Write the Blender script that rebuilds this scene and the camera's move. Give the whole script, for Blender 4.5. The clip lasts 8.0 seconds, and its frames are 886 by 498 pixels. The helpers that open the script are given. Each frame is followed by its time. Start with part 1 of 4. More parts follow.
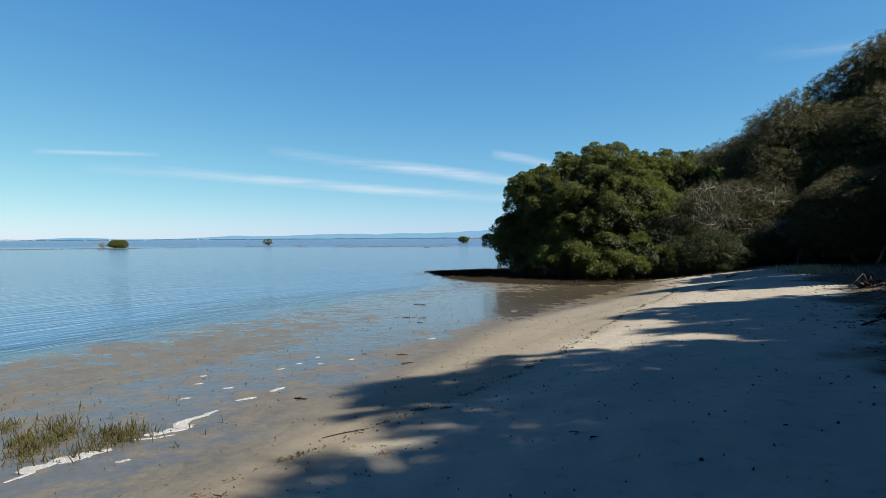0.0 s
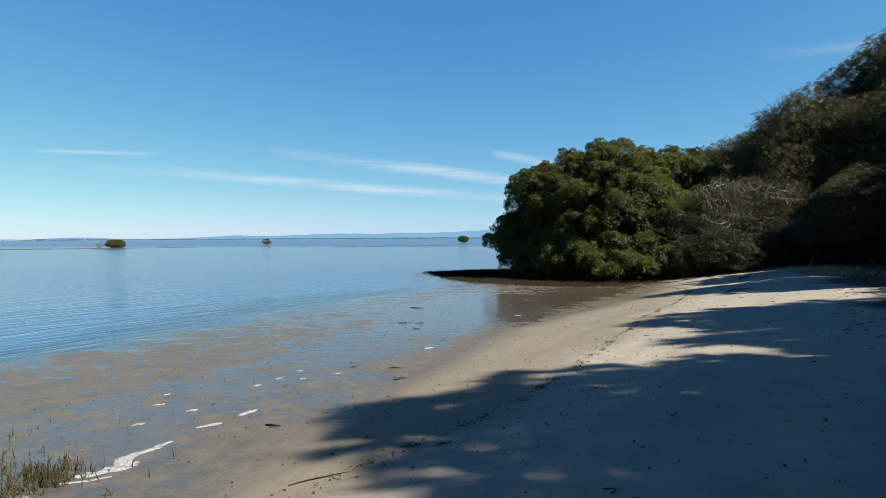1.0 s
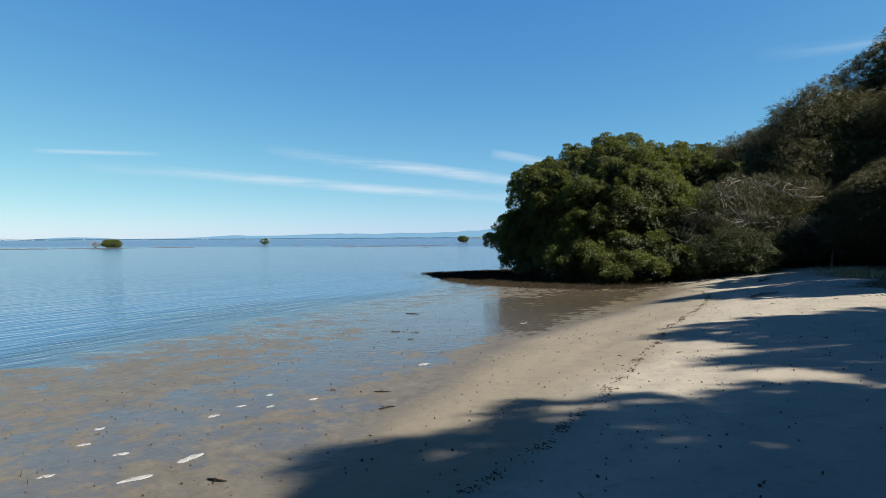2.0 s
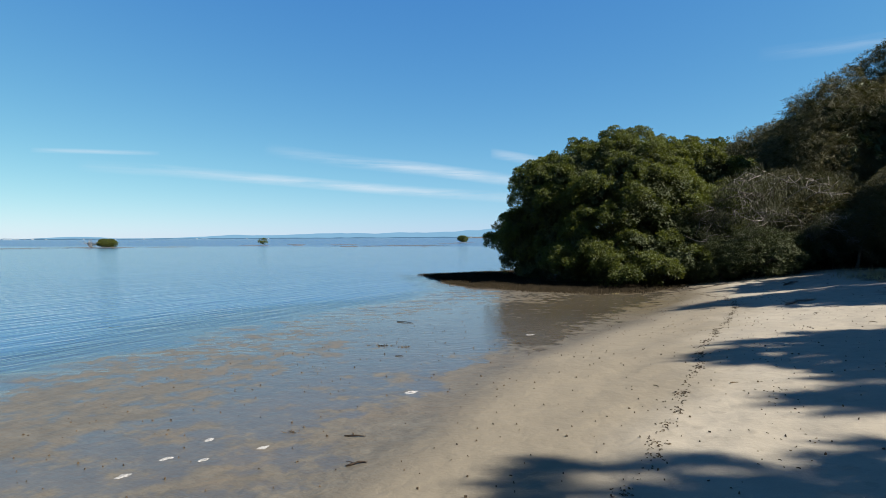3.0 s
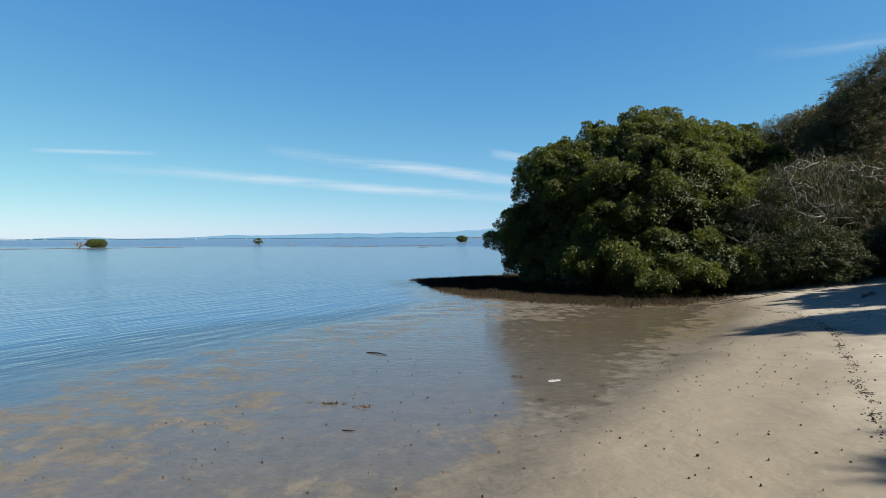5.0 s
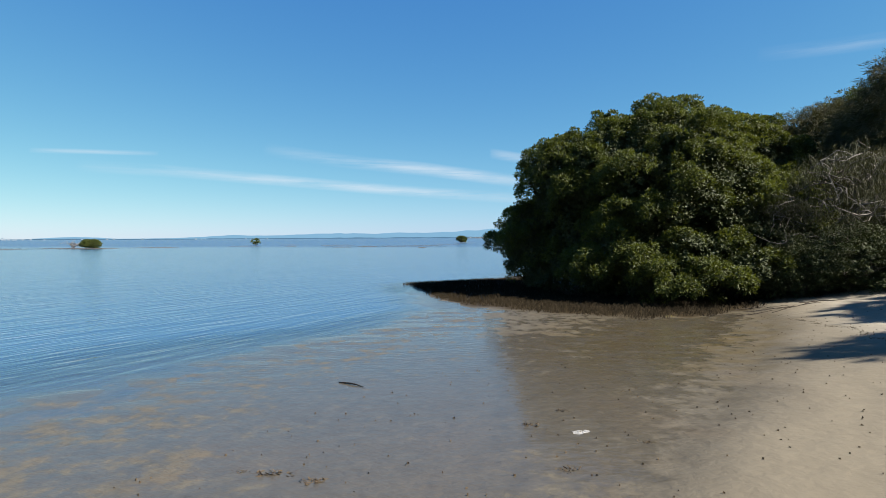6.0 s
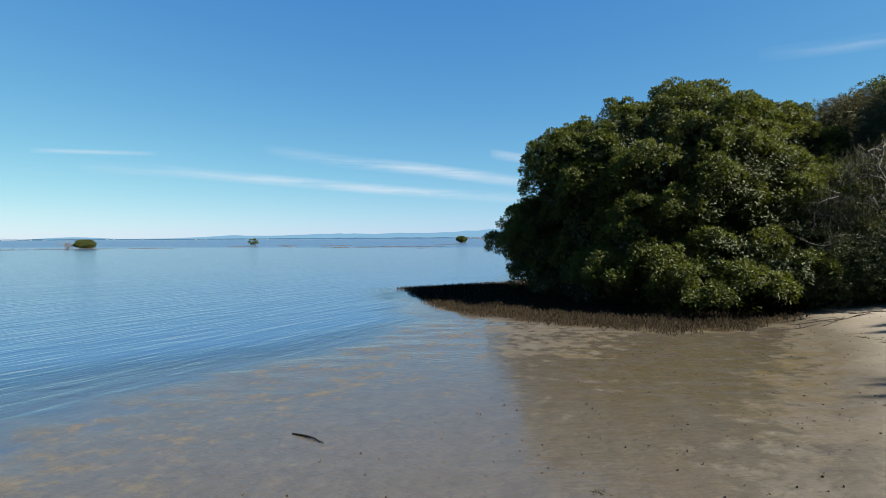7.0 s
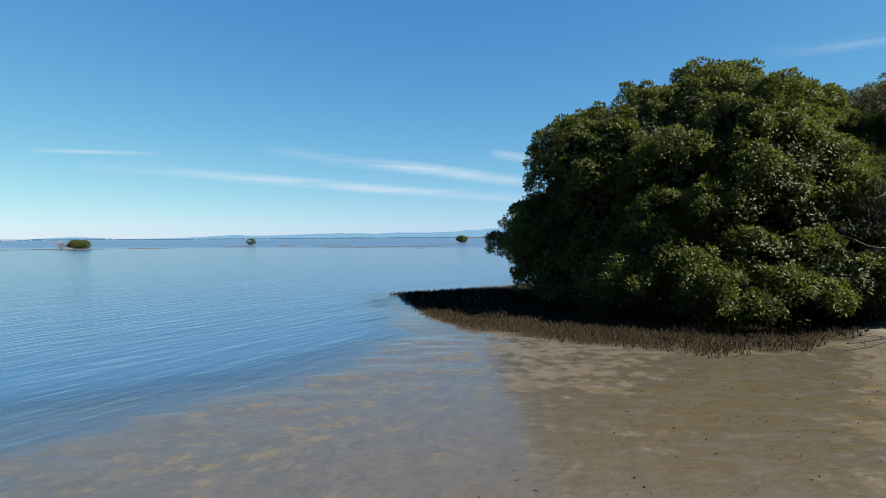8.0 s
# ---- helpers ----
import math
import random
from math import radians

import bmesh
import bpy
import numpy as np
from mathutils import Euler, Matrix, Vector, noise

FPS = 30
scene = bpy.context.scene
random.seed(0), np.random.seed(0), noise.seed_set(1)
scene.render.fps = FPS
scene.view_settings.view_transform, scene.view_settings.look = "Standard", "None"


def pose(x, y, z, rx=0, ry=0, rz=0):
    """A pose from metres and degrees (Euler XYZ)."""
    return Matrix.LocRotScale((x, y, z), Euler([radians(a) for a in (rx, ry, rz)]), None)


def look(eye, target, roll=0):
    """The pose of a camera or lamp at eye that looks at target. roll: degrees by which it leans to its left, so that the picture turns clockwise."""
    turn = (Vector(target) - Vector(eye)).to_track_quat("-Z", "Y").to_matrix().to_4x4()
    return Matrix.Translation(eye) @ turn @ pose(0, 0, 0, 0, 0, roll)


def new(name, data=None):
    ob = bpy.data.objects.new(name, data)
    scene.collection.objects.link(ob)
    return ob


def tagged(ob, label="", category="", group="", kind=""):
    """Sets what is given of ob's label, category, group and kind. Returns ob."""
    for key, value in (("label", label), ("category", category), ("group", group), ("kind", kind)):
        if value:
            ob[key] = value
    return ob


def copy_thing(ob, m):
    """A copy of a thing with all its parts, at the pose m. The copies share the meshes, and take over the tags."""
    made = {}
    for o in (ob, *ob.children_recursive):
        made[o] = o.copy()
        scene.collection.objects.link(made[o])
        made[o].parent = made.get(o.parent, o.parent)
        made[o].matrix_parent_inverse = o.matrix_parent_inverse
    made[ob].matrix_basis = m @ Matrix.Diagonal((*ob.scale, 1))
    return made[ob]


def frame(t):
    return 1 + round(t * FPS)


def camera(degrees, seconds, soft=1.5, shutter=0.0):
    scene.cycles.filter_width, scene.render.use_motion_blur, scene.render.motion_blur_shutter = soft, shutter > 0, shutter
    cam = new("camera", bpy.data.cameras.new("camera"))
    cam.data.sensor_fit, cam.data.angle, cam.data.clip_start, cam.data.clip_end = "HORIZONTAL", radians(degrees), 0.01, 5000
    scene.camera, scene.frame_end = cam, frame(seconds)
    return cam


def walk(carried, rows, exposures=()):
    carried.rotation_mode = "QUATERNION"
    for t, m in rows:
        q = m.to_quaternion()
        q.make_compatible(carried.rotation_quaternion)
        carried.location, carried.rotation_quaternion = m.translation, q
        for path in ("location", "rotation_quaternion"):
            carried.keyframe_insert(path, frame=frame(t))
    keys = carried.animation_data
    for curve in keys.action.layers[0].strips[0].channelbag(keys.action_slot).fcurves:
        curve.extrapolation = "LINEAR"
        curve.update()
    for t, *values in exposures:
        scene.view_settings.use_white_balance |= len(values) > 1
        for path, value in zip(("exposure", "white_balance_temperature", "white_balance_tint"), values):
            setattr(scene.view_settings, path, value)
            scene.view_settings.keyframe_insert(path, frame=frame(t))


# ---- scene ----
cam = camera(77.2, 8.0, soft=0.62)
METRES, EYE, TILT, LEAN, TURN = 11.364, 1.75, -1.4, -2.2, 0.0
ROWS = [
    (0, 0, 0, 0, 0.01, 0.32, 2.52),
    (0.5, 0.001, 0.0341, 0.0005, -0.01, 0.306, 2.52),
    (1, 0.0021, 0.0753, 0.001, -0.02, 0.283, 2.52),
    (1.5, 0.0028, 0.1227, 0.0014, -0.04, 0.289, 2.53),
    (3, 0.0125, 0.2923, 0.0048, -0.07, 0.238, 2.48),
    (3.5, 0.0165, 0.3563, 0.006, -0.09, 0.244, 2.5),
    (4, 0.0211, 0.4224, 0.0069, -0.1, 0.25, 2.51),
    (4.5, 0.0255, 0.4896, 0.0083, -0.12, 0.246, 2.5),
    (6, 0.0395, 0.704, 0.0144, -0.14, 0.255, 2.5),
    (6.5, 0.044, 0.7763, 0.017, -0.13, 0.251, 2.5),
    (7, 0.0489, 0.8503, 0.0194, -0.13, 0.278, 2.5),
    (7.5, 0.053, 0.9241, 0.0228, -0.14, 0.244, 2.48),
    (8, 0.0577, 0.9978, 0.0259, -0.11, 0.24, 2.56),
]
walk(cam, [(t, pose(0, 0, EYE, TILT, LEAN, TURN) @ pose(METRES * x, METRES * y, METRES * z, 90 + pitch, roll, yaw)) for t, x, y, z, yaw, pitch, roll in ROWS])

# ---- light ----
SUN_ELEVATION, SUN_AZIMUTH = 42.0, 112.0  # azimuth clockwise from +y
world = bpy.data.worlds.new("world")
scene.world = world
world.use_nodes = True
wt = world.node_tree
sky = wt.nodes.new("ShaderNodeTexSky")
sky.sky_type = "NISHITA"
sky.sun_disc = False
sky.sun_elevation, sky.sun_rotation = radians(SUN_ELEVATION), radians(SUN_AZIMUTH)
sky.air_density, sky.dust_density, sky.ozone_density = 1.0, 0.1, 2.0
tint = wt.nodes.new("ShaderNodeMix")
tint.data_type, tint.blend_type = "RGBA", "MULTIPLY"
tint.inputs[0].default_value = 1.0
tint.inputs[7].default_value = (0.250, 0.646, 2.214, 1.0)
split, joined = wt.nodes.new("ShaderNodeSeparateColor"), wt.nodes.new("ShaderNodeCombineColor")
wt.links.new(sky.outputs["Color"], split.inputs["Color"])
for i, (source, power) in enumerate(((0, 1.12), (1, 0.81), (1, 0.29))):
    bend = wt.nodes.new("ShaderNodeMath")
    bend.operation = "POWER"
    bend.inputs[1].default_value = power
    wt.links.new(split.outputs[source], bend.inputs[0])
    wt.links.new(bend.outputs[0], joined.inputs[i])
wt.links.new(joined.outputs["Color"], tint.inputs[6])
wt.links.new(tint.outputs[2], wt.nodes["Background"].inputs["Color"])
wt.nodes["Background"].inputs["Strength"].default_value = 0.0743
sun = new("sun", bpy.data.lights.new("sun", "SUN"))
sun.data.energy, sun.data.angle, sun.data.color = 5.0, radians(0.6), (1.0, 0.93, 0.83)
e, a = radians(SUN_ELEVATION), radians(SUN_AZIMUTH)
sun.matrix_world = look((40 * math.cos(e) * math.sin(a), 40 * math.cos(e) * math.cos(a), 40 * math.sin(e)), (0, 0, 0))
scene.view_settings.exposure = 1.55

# ---- material helpers ----


class Mat:
    """A node material with short calls."""

    def __init__(self, name):
        self.m = bpy.data.materials.new(name)
        self.m.use_nodes = True
        self.t = self.m.node_tree
        self.t.nodes.clear()
        self.out = self.n("ShaderNodeOutputMaterial")

    def n(self, kind, **values):
        node = self.t.nodes.new(kind)
        for key, value in values.items():
            slot = node.inputs[key.replace("_", " ")]
            if isinstance(value, bpy.types.NodeSocket):
                self.t.links.new(value, slot)
            else:
                slot.default_value = value
        return node

    def coords(self, scale=(1, 1, 1), turn=0.0):
        geo = self.n("ShaderNodeNewGeometry")
        mp = self.n("ShaderNodeMapping", Vector=geo.outputs["Position"], Scale=scale, Rotation=(0, 0, radians(turn)))
        return mp.outputs["Vector"]

    def along(self, stretch, angle):
        """World place turned by an angle, then stretched along and across that way."""
        geo = self.n("ShaderNodeNewGeometry")
        mp = self.n("ShaderNodeMapping", Vector=geo.outputs["Position"], Scale=stretch, Rotation=(0, 0, radians(angle)))
        mp.vector_type = "TEXTURE"
        return mp.outputs["Vector"]

    def noise(self, vector, scale, detail=4.0, rough=0.55):
        return self.n("ShaderNodeTexNoise", Vector=vector, Scale=scale, Detail=detail, Roughness=rough).outputs["Fac"]

    def ramp(self, fac, low, high, a=0.0, b=1.0):
        node = self.n("ShaderNodeMapRange", Value=fac)
        for key, value in zip(("From Min", "From Max", "To Min", "To Max"), (low, high, a, b)):
            node.inputs[key].default_value = value
        return node.outputs["Result"]

    def math(self, op, a, b=0.0):
        node = self.t.nodes.new("ShaderNodeMath")
        node.operation = op
        for slot, value in zip(node.inputs, (a, b)):
            if isinstance(value, bpy.types.NodeSocket):
                self.t.links.new(value, slot)
            else:
                slot.default_value = value
        return node.outputs[0]

    def mix(self, fac, a, b):
        node = self.t.nodes.new("ShaderNodeMix")
        node.data_type = "RGBA"
        for slot, value in ((node.inputs[0], fac), (node.inputs[6], a), (node.inputs[7], b)):
            if isinstance(value, bpy.types.NodeSocket):
                self.t.links.new(value, slot)
            else:
                slot.default_value = (*value, 1.0) if isinstance(value, tuple) else value
        return node.outputs[2]

    def attr(self, name):
        node = self.n("ShaderNodeAttribute")
        node.attribute_name = name
        return node.outputs["Fac"]

    def bump(self, height, strength=0.3, distance=0.02):
        return self.n("ShaderNodeBump", Height=height, Strength=strength, Distance=distance).outputs["Normal"]

    def skin(self, normal):
        """How much a water surface mirrors: two percent face on, all at a grazing angle."""
        side = self.n("ShaderNodeLayerWeight", Blend=0.5, Normal=normal).outputs["Facing"]
        return self.math("ADD", self.math("MULTIPLY", self.math("POWER", side, 5.0), 0.98), 0.02)

    def done(self, shader):
        self.t.links.new(shader, self.out.inputs["Surface"])
        return self.m


def leaf_material(name, low, high, gloss=0.42, through_light=0.22):
    """Leaves: colour differs leaf by leaf and clump by clump; a little light passes through."""
    k = Mat(name)
    geo = k.n("ShaderNodeNewGeometry")
    clump = k.noise(k.coords(), 0.9, 2.0)
    fac = k.math("ADD", k.math("MULTIPLY", geo.outputs["Random Per Island"], 0.6), k.math("MULTIPLY", clump, 0.4))
    col = k.mix(k.ramp(fac, 0.15, 0.85), low, high)
    body = k.n("ShaderNodeBsdfPrincipled", Base_Color=col, Roughness=gloss, Specular_IOR_Level=0.25)
    back = k.n("ShaderNodeBsdfTranslucent", Color=k.mix(0.5, col, (high[0] * 1.6, high[1] * 1.5, high[2] * 0.6)))
    both = k.n("ShaderNodeMixShader", Fac=through_light)
    k.t.links.new(body.outputs[0], both.inputs[1])
    k.t.links.new(back.outputs[0], both.inputs[2])
    return k.done(both.outputs[0])


def plain_material(name, low, high, scale=6.0, rough=0.8, stretch=(1, 1, 1), relief=0.3):
    """A rough natural surface with two scales of variation and relief."""
    k = Mat(name)
    big, fine = k.noise(k.coords(stretch), scale, 3.0), k.noise(k.coords(stretch), scale * 7, 4.0)
    col = k.mix(k.ramp(k.math("ADD", k.math("MULTIPLY", big, 0.6), k.math("MULTIPLY", fine, 0.4)), 0.3, 0.7), low, high)
    p = k.n("ShaderNodeBsdfPrincipled", Base_Color=col, Roughness=rough, Normal=k.bump(fine, relief, 0.02), Specular_IOR_Level=0.12)
    return k.done(p.outputs[0])


def sand_material():
    """Pale dry sand, wet brown flats with a film of water, dark mud, and leaf litter under the trees."""
    k = Mat("sand")
    wet, mud, litter, film = k.attr("wet"), k.attr("mud"), k.attr("litter"), k.attr("film")
    co = k.coords()
    grain, mid, big = k.noise(co, 160.0, 2.0), k.noise(co, 5.0, 5.0), k.noise(co, 0.7, 4.0)
    flat = k.noise(k.coords((1.0, 1.0, 1.0), 8), 4.2, 7.0, 0.70)
    tread = k.noise(co, 7.0, 4.0, 0.6)
    dry = k.mix(k.ramp(k.math("ADD", k.math("MULTIPLY", mid, 0.5), k.math("MULTIPLY", grain, 0.5)), 0.3, 0.7), (0.188, 0.167, 0.128), (0.240, 0.214, 0.166))
    dry = k.mix(k.ramp(big, 0.35, 0.7, 0.0, 0.35), dry, (0.154, 0.134, 0.101))
    dry = k.mix(k.ramp(tread, 0.56, 0.70, 0.0, 0.42), dry, (0.105, 0.092, 0.072))
    dry = k.mix(k.attr("damp"), dry, k.mix(mid, (0.119, 0.101, 0.071), (0.147, 0.126, 0.090)))
    moist = k.mix(k.ramp(flat, 0.35, 0.68), (0.060, 0.052, 0.038), (0.092, 0.081, 0.060))
    moist = k.mix(k.ramp(k.noise(co, 1.1, 4.0), 0.48, 0.66, 0.0, 0.6), moist, (0.086, 0.069, 0.047))
    pit = k.ramp(k.noise(k.coords((0.7, 1.0, 1.0), 5), 8.0, 5.0, 0.7), 0.59, 0.71, 0.0, 0.75)
    moist = k.mix(pit, moist, (0.055, 0.045, 0.028))
    mat = k.ramp(k.noise(k.along((0.55, 0.24, 1.0), -6), 1.0, 4.0, 0.6), 0.40, 0.58, 0.1, 1.0)
    moist = k.mix(k.math("MULTIPLY", k.attr("algae"), mat), moist, (0.068, 0.050, 0.018))
    col = k.mix(wet, dry, moist)
    col = k.mix(mud, col, k.mix(mid, (0.020, 0.015, 0.009), (0.042, 0.032, 0.018)))
    soil = k.mix(k.ramp(k.noise(co, 9.0, 5.0, 0.7), 0.35, 0.65), (0.022, 0.018, 0.012), (0.11, 0.085, 0.06))
    col = k.mix(litter, col, soil)
    patch = k.noise(k.coords((0.7, 1.0, 1.0), 10), 2.3, 3.0, 0.6)
    both = k.math("ADD", k.math("MULTIPLY", flat, 0.60), k.math("MULTIPLY", patch, 0.40))
    shine = k.ramp(k.math("SUBTRACT", film, k.ramp(both, 0.34, 0.66)), -0.12, 0.14)
    col = k.mix(k.math("MULTIPLY", shine, 0.42), col, (0.050, 0.043, 0.030))
    rough = k.ramp(wet, 0.0, 1.0, 0.9, 0.5)
    ripple = k.noise(k.along((0.22, 0.085, 1.0), -24), 1.0, 3.0, 0.6)
    mid_dry = k.math("ADD", mid, k.math("MULTIPLY", tread, 0.9))
    h = k.math("ADD", k.math("MULTIPLY", mid_dry, 0.6), k.math("ADD", k.math("MULTIPLY", grain, 0.05), k.math("MULTIPLY", k.math("MULTIPLY", ripple, wet), 0.6)))
    nor = k.n("ShaderNodeBump", Height=h, Strength=k.ramp(wet, 0.0, 1.0, 0.7, 0.95), Distance=0.03).outputs["Normal"]
    p = k.n("ShaderNodeBsdfPrincipled", Base_Color=col, Roughness=rough, Normal=nor, IOR=1.35, Specular_IOR_Level=k.ramp(k.math("MAXIMUM", mud, litter), 0.0, 1.0, 0.5, 0.05))
    calm = k.bump(k.noise(k.coords((0.8, 1.4, 1.0)), 7.0, 4.0), 0.17, 0.03)
    gloss = k.n("ShaderNodeBsdfGlossy", Roughness=0.07, Normal=calm)
    top = k.n("ShaderNodeMixShader", Fac=k.math("MULTIPLY", k.skin(calm), shine))
    k.t.links.new(p.outputs[0], top.inputs[1])
    k.t.links.new(gloss.outputs[0], top.inputs[2])
    return k.done(top.outputs[0])


def water_material():
    """Shallow clear water that grows murky blue-green with depth; small ripples, rougher far out."""
    k = Mat("sea_water")
    deep, chop = k.attr("deep"), k.attr("chop")
    crest = k.noise(k.along((1.35, 0.24, 1.0), 60), 1.0, 2.0, 0.5)
    cross = k.noise(k.along((0.45, 0.18, 1.0), 25), 1.0, 2.0, 0.5)
    small = k.math("ADD", k.math("MULTIPLY", crest, 0.92), k.math("MULTIPLY", cross, 0.16))
    swell = k.noise(k.along((5.0, 1.5, 1.0), 50), 1.0, 3.0)
    far = k.noise(k.coords((0.10, 0.5, 1.0), -4), 0.12, 3.0)
    h = k.math("ADD", k.math("MULTIPLY", small, 0.75), k.math("ADD", k.math("MULTIPLY", swell, 0.8), far))
    nor = k.n("ShaderNodeBump", Height=h, Strength=chop, Distance=0.09).outputs["Normal"]
    body = k.n("ShaderNodeMixShader", Fac=deep)
    clear = k.n("ShaderNodeBsdfTransparent", Color=(1.0, 1.0, 1.0, 1.0))
    murk = k.n("ShaderNodeBsdfDiffuse", Color=(0.040, 0.094, 0.180, 1.0))
    k.t.links.new(clear.outputs[0], body.inputs[1])
    k.t.links.new(murk.outputs[0], body.inputs[2])
    gloss = k.n("ShaderNodeBsdfGlossy", Roughness=k.attr("haze"), Normal=nor)
    top = k.n("ShaderNodeMixShader", Fac=k.math("MULTIPLY", k.skin(nor), k.attr("mirror")))
    k.t.links.new(body.outputs[0], top.inputs[1])
    k.t.links.new(gloss.outputs[0], top.inputs[2])
    return k.done(top.outputs[0])


def cloud_material():
    """Thin high cloud: streaky, mostly clear, fading to nothing at its edges; glows in place of sunlight."""
    k = Mat("thin_cloud_glow")
    streak = k.n("ShaderNodeMapping", Vector=k.n("ShaderNodeNewGeometry").outputs["Position"], Scale=(0.0012, 0.0012, 0.016))
    fac = k.ramp(k.noise(streak.outputs[0], 1.0, 6.0, 0.68), 0.28, 0.60)
    fac = k.math("MULTIPLY", fac, k.math("POWER", k.attr("body"), 1.1))
    glow = k.n("ShaderNodeEmission", Color=(0.82, 0.91, 1.0, 1.0), Strength=0.315)
    clear = k.n("ShaderNodeBsdfTransparent")
    both = k.n("ShaderNodeMixShader", Fac=k.math("MULTIPLY", fac, 0.9))
    k.t.links.new(clear.outputs[0], both.inputs[1])
    k.t.links.new(glow.outputs[0], both.inputs[2])
    return k.done(both.outputs[0])


def far_glow_material(name, colour):
    """Distant land as a glowing backdrop, with daylight and haze put into its colour."""
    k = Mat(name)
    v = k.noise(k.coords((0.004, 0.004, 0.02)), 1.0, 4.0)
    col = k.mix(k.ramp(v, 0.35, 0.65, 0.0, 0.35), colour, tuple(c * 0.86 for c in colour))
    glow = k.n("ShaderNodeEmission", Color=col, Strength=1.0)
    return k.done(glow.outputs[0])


SAND, WATER, CLOUD = sand_material(), water_material(), cloud_material()
MANGROVE_LEAF = leaf_material("mangrove_leaf", (0.0247, 0.0363, 0.0062), (0.0727, 0.0881, 0.0139), 0.55, 0.36)
# Darker leaf colours with the shade inside crowns put in; shrubs take them too.
SHADED_LEAF = leaf_material("shaded_leaf", (0.0198, 0.0288, 0.0072), (0.0450, 0.0558, 0.0144), 0.6, 0.1)
NEEDLE = leaf_material("she_oak_needle", (0.0310, 0.0310, 0.0112), (0.0757, 0.0705, 0.0267), 0.65, 0.15)
DRY_NEEDLE = leaf_material("dry_she_oak_needle", (0.024, 0.028, 0.012), (0.060, 0.062, 0.029), 0.7, 0.15)
BROADLEAF = leaf_material("forest_leaf", (0.0244, 0.0383, 0.0070), (0.0731, 0.0870, 0.0181), 0.5)
BARK = plain_material("bark", (0.0783, 0.06525, 0.0522), (0.2088, 0.1827, 0.1566), 5.0, 0.9, (1, 1, 0.3), 0.5)
GREY_WOOD = plain_material("grey_dead_wood", (0.070, 0.064, 0.056), (0.160, 0.148, 0.130), 8.0, 0.85, (1, 1, 0.4), 0.4)
DARK_WOOD = plain_material("wet_dark_wood", (0.010, 0.007, 0.005), (0.032, 0.023, 0.016), 9.0, 0.55)
ROOT = plain_material("pencil_root", (0.0070, 0.0052, 0.0021), (0.0210, 0.0147, 0.0063), 12.0, 0.85)
GREEN_ROOT = plain_material("algae_coated_root", (0.0099, 0.0090, 0.0036), (0.0486, 0.0450, 0.0135), 6.0, 0.7)
WEED = plain_material("dry_seaweed", (0.0298, 0.0221, 0.0145), (0.0935, 0.0680, 0.0425), 20.0, 0.9)
RED_LEAF = plain_material("dry_red_leaf", (0.14, 0.06, 0.03), (0.26, 0.12, 0.06), 20.0, 0.8)
FOAM = plain_material("sea_foam", (0.2255, 0.2199, 0.2058), (0.3100, 0.3044, 0.2932), 40.0, 0.7, (1, 1, 1), 0.6)
GRASS = leaf_material("dry_grass", (0.1392, 0.1218, 0.0609), (0.2958, 0.2523, 0.1392), 0.8)
HILL = far_glow_material("far_hill_glow", (0.084, 0.164, 0.237))
SHORE = far_glow_material("far_shore_glow", (0.037, 0.077, 0.122))
WHITE = far_glow_material("far_white_wall_glow", (0.235, 0.265, 0.29))
SHOAL = plain_material("wet_shoal", (0.0435, 0.03915, 0.0348), (0.0957, 0.08265, 0.0696), 0.5, 0.5)

# ---- mesh helpers ----


def mesh_of(name, verts, faces, material, smooth=False):
    me = bpy.data.meshes.new(name)
    verts = np.asarray(verts, dtype=np.float32).reshape(-1, 3)
    faces = np.asarray(faces, dtype=np.int32)
    n, w = faces.shape
    me.vertices.add(len(verts))
    me.vertices.foreach_set("co", verts.ravel())
    me.loops.add(n * w)
    me.loops.foreach_set("vertex_index", faces.ravel())
    me.polygons.add(n)
    me.polygons.foreach_set("loop_start", np.arange(0, n * w, w, dtype=np.int32))
    me.polygons.foreach_set("use_smooth", np.full(n, smooth))
    me.materials.append(material)
    me.update(calc_edges=True)
    me.validate()
    return me


def part(name, me, parent=None, label=""):
    ob = new(name, me)
    if parent is not None:
        ob.parent = parent
    return tagged(ob, label)


def empty(name, x, y, z):
    ob = new(name)
    ob.matrix_world = pose(x, y, z)
    ob.empty_display_size = 0.3
    return ob


def unit(v):
    return v / np.maximum(np.linalg.norm(v, axis=-1, keepdims=True), 1e-9)


def leaves(points, ways, length, width, rng, fold=0.18, facing=None):
    """Pointed leaves as folded quads: verts and faces. facing: the way that their upper sides look."""
    n = len(points)
    ways = unit(ways)
    side = unit(np.cross(ways, unit(rng.normal(size=(n, 3))) if facing is None else facing))
    nor = np.cross(side, ways)
    l = (length * rng.uniform(0.7, 1.25, n))[:, None]
    w = (width * rng.uniform(0.75, 1.2, n))[:, None] * 0.5
    mid = points + ways * l * 0.45
    v = np.stack([points, mid + side * w + nor * w * fold, points + ways * l - nor * l * 0.08, mid - side * w + nor * w * fold], 1)
    return v.reshape(-1, 3), np.arange(n * 4).reshape(n, 4)


def gather(chunks):
    """Joins (verts, faces) pairs."""
    vs, fs, at = [], [], 0
    for v, f in chunks:
        vs.append(np.asarray(v).reshape(-1, 3))
        fs.append(np.asarray(f) + at)
        at += len(vs[-1])
    return np.concatenate(vs), np.concatenate(fs)


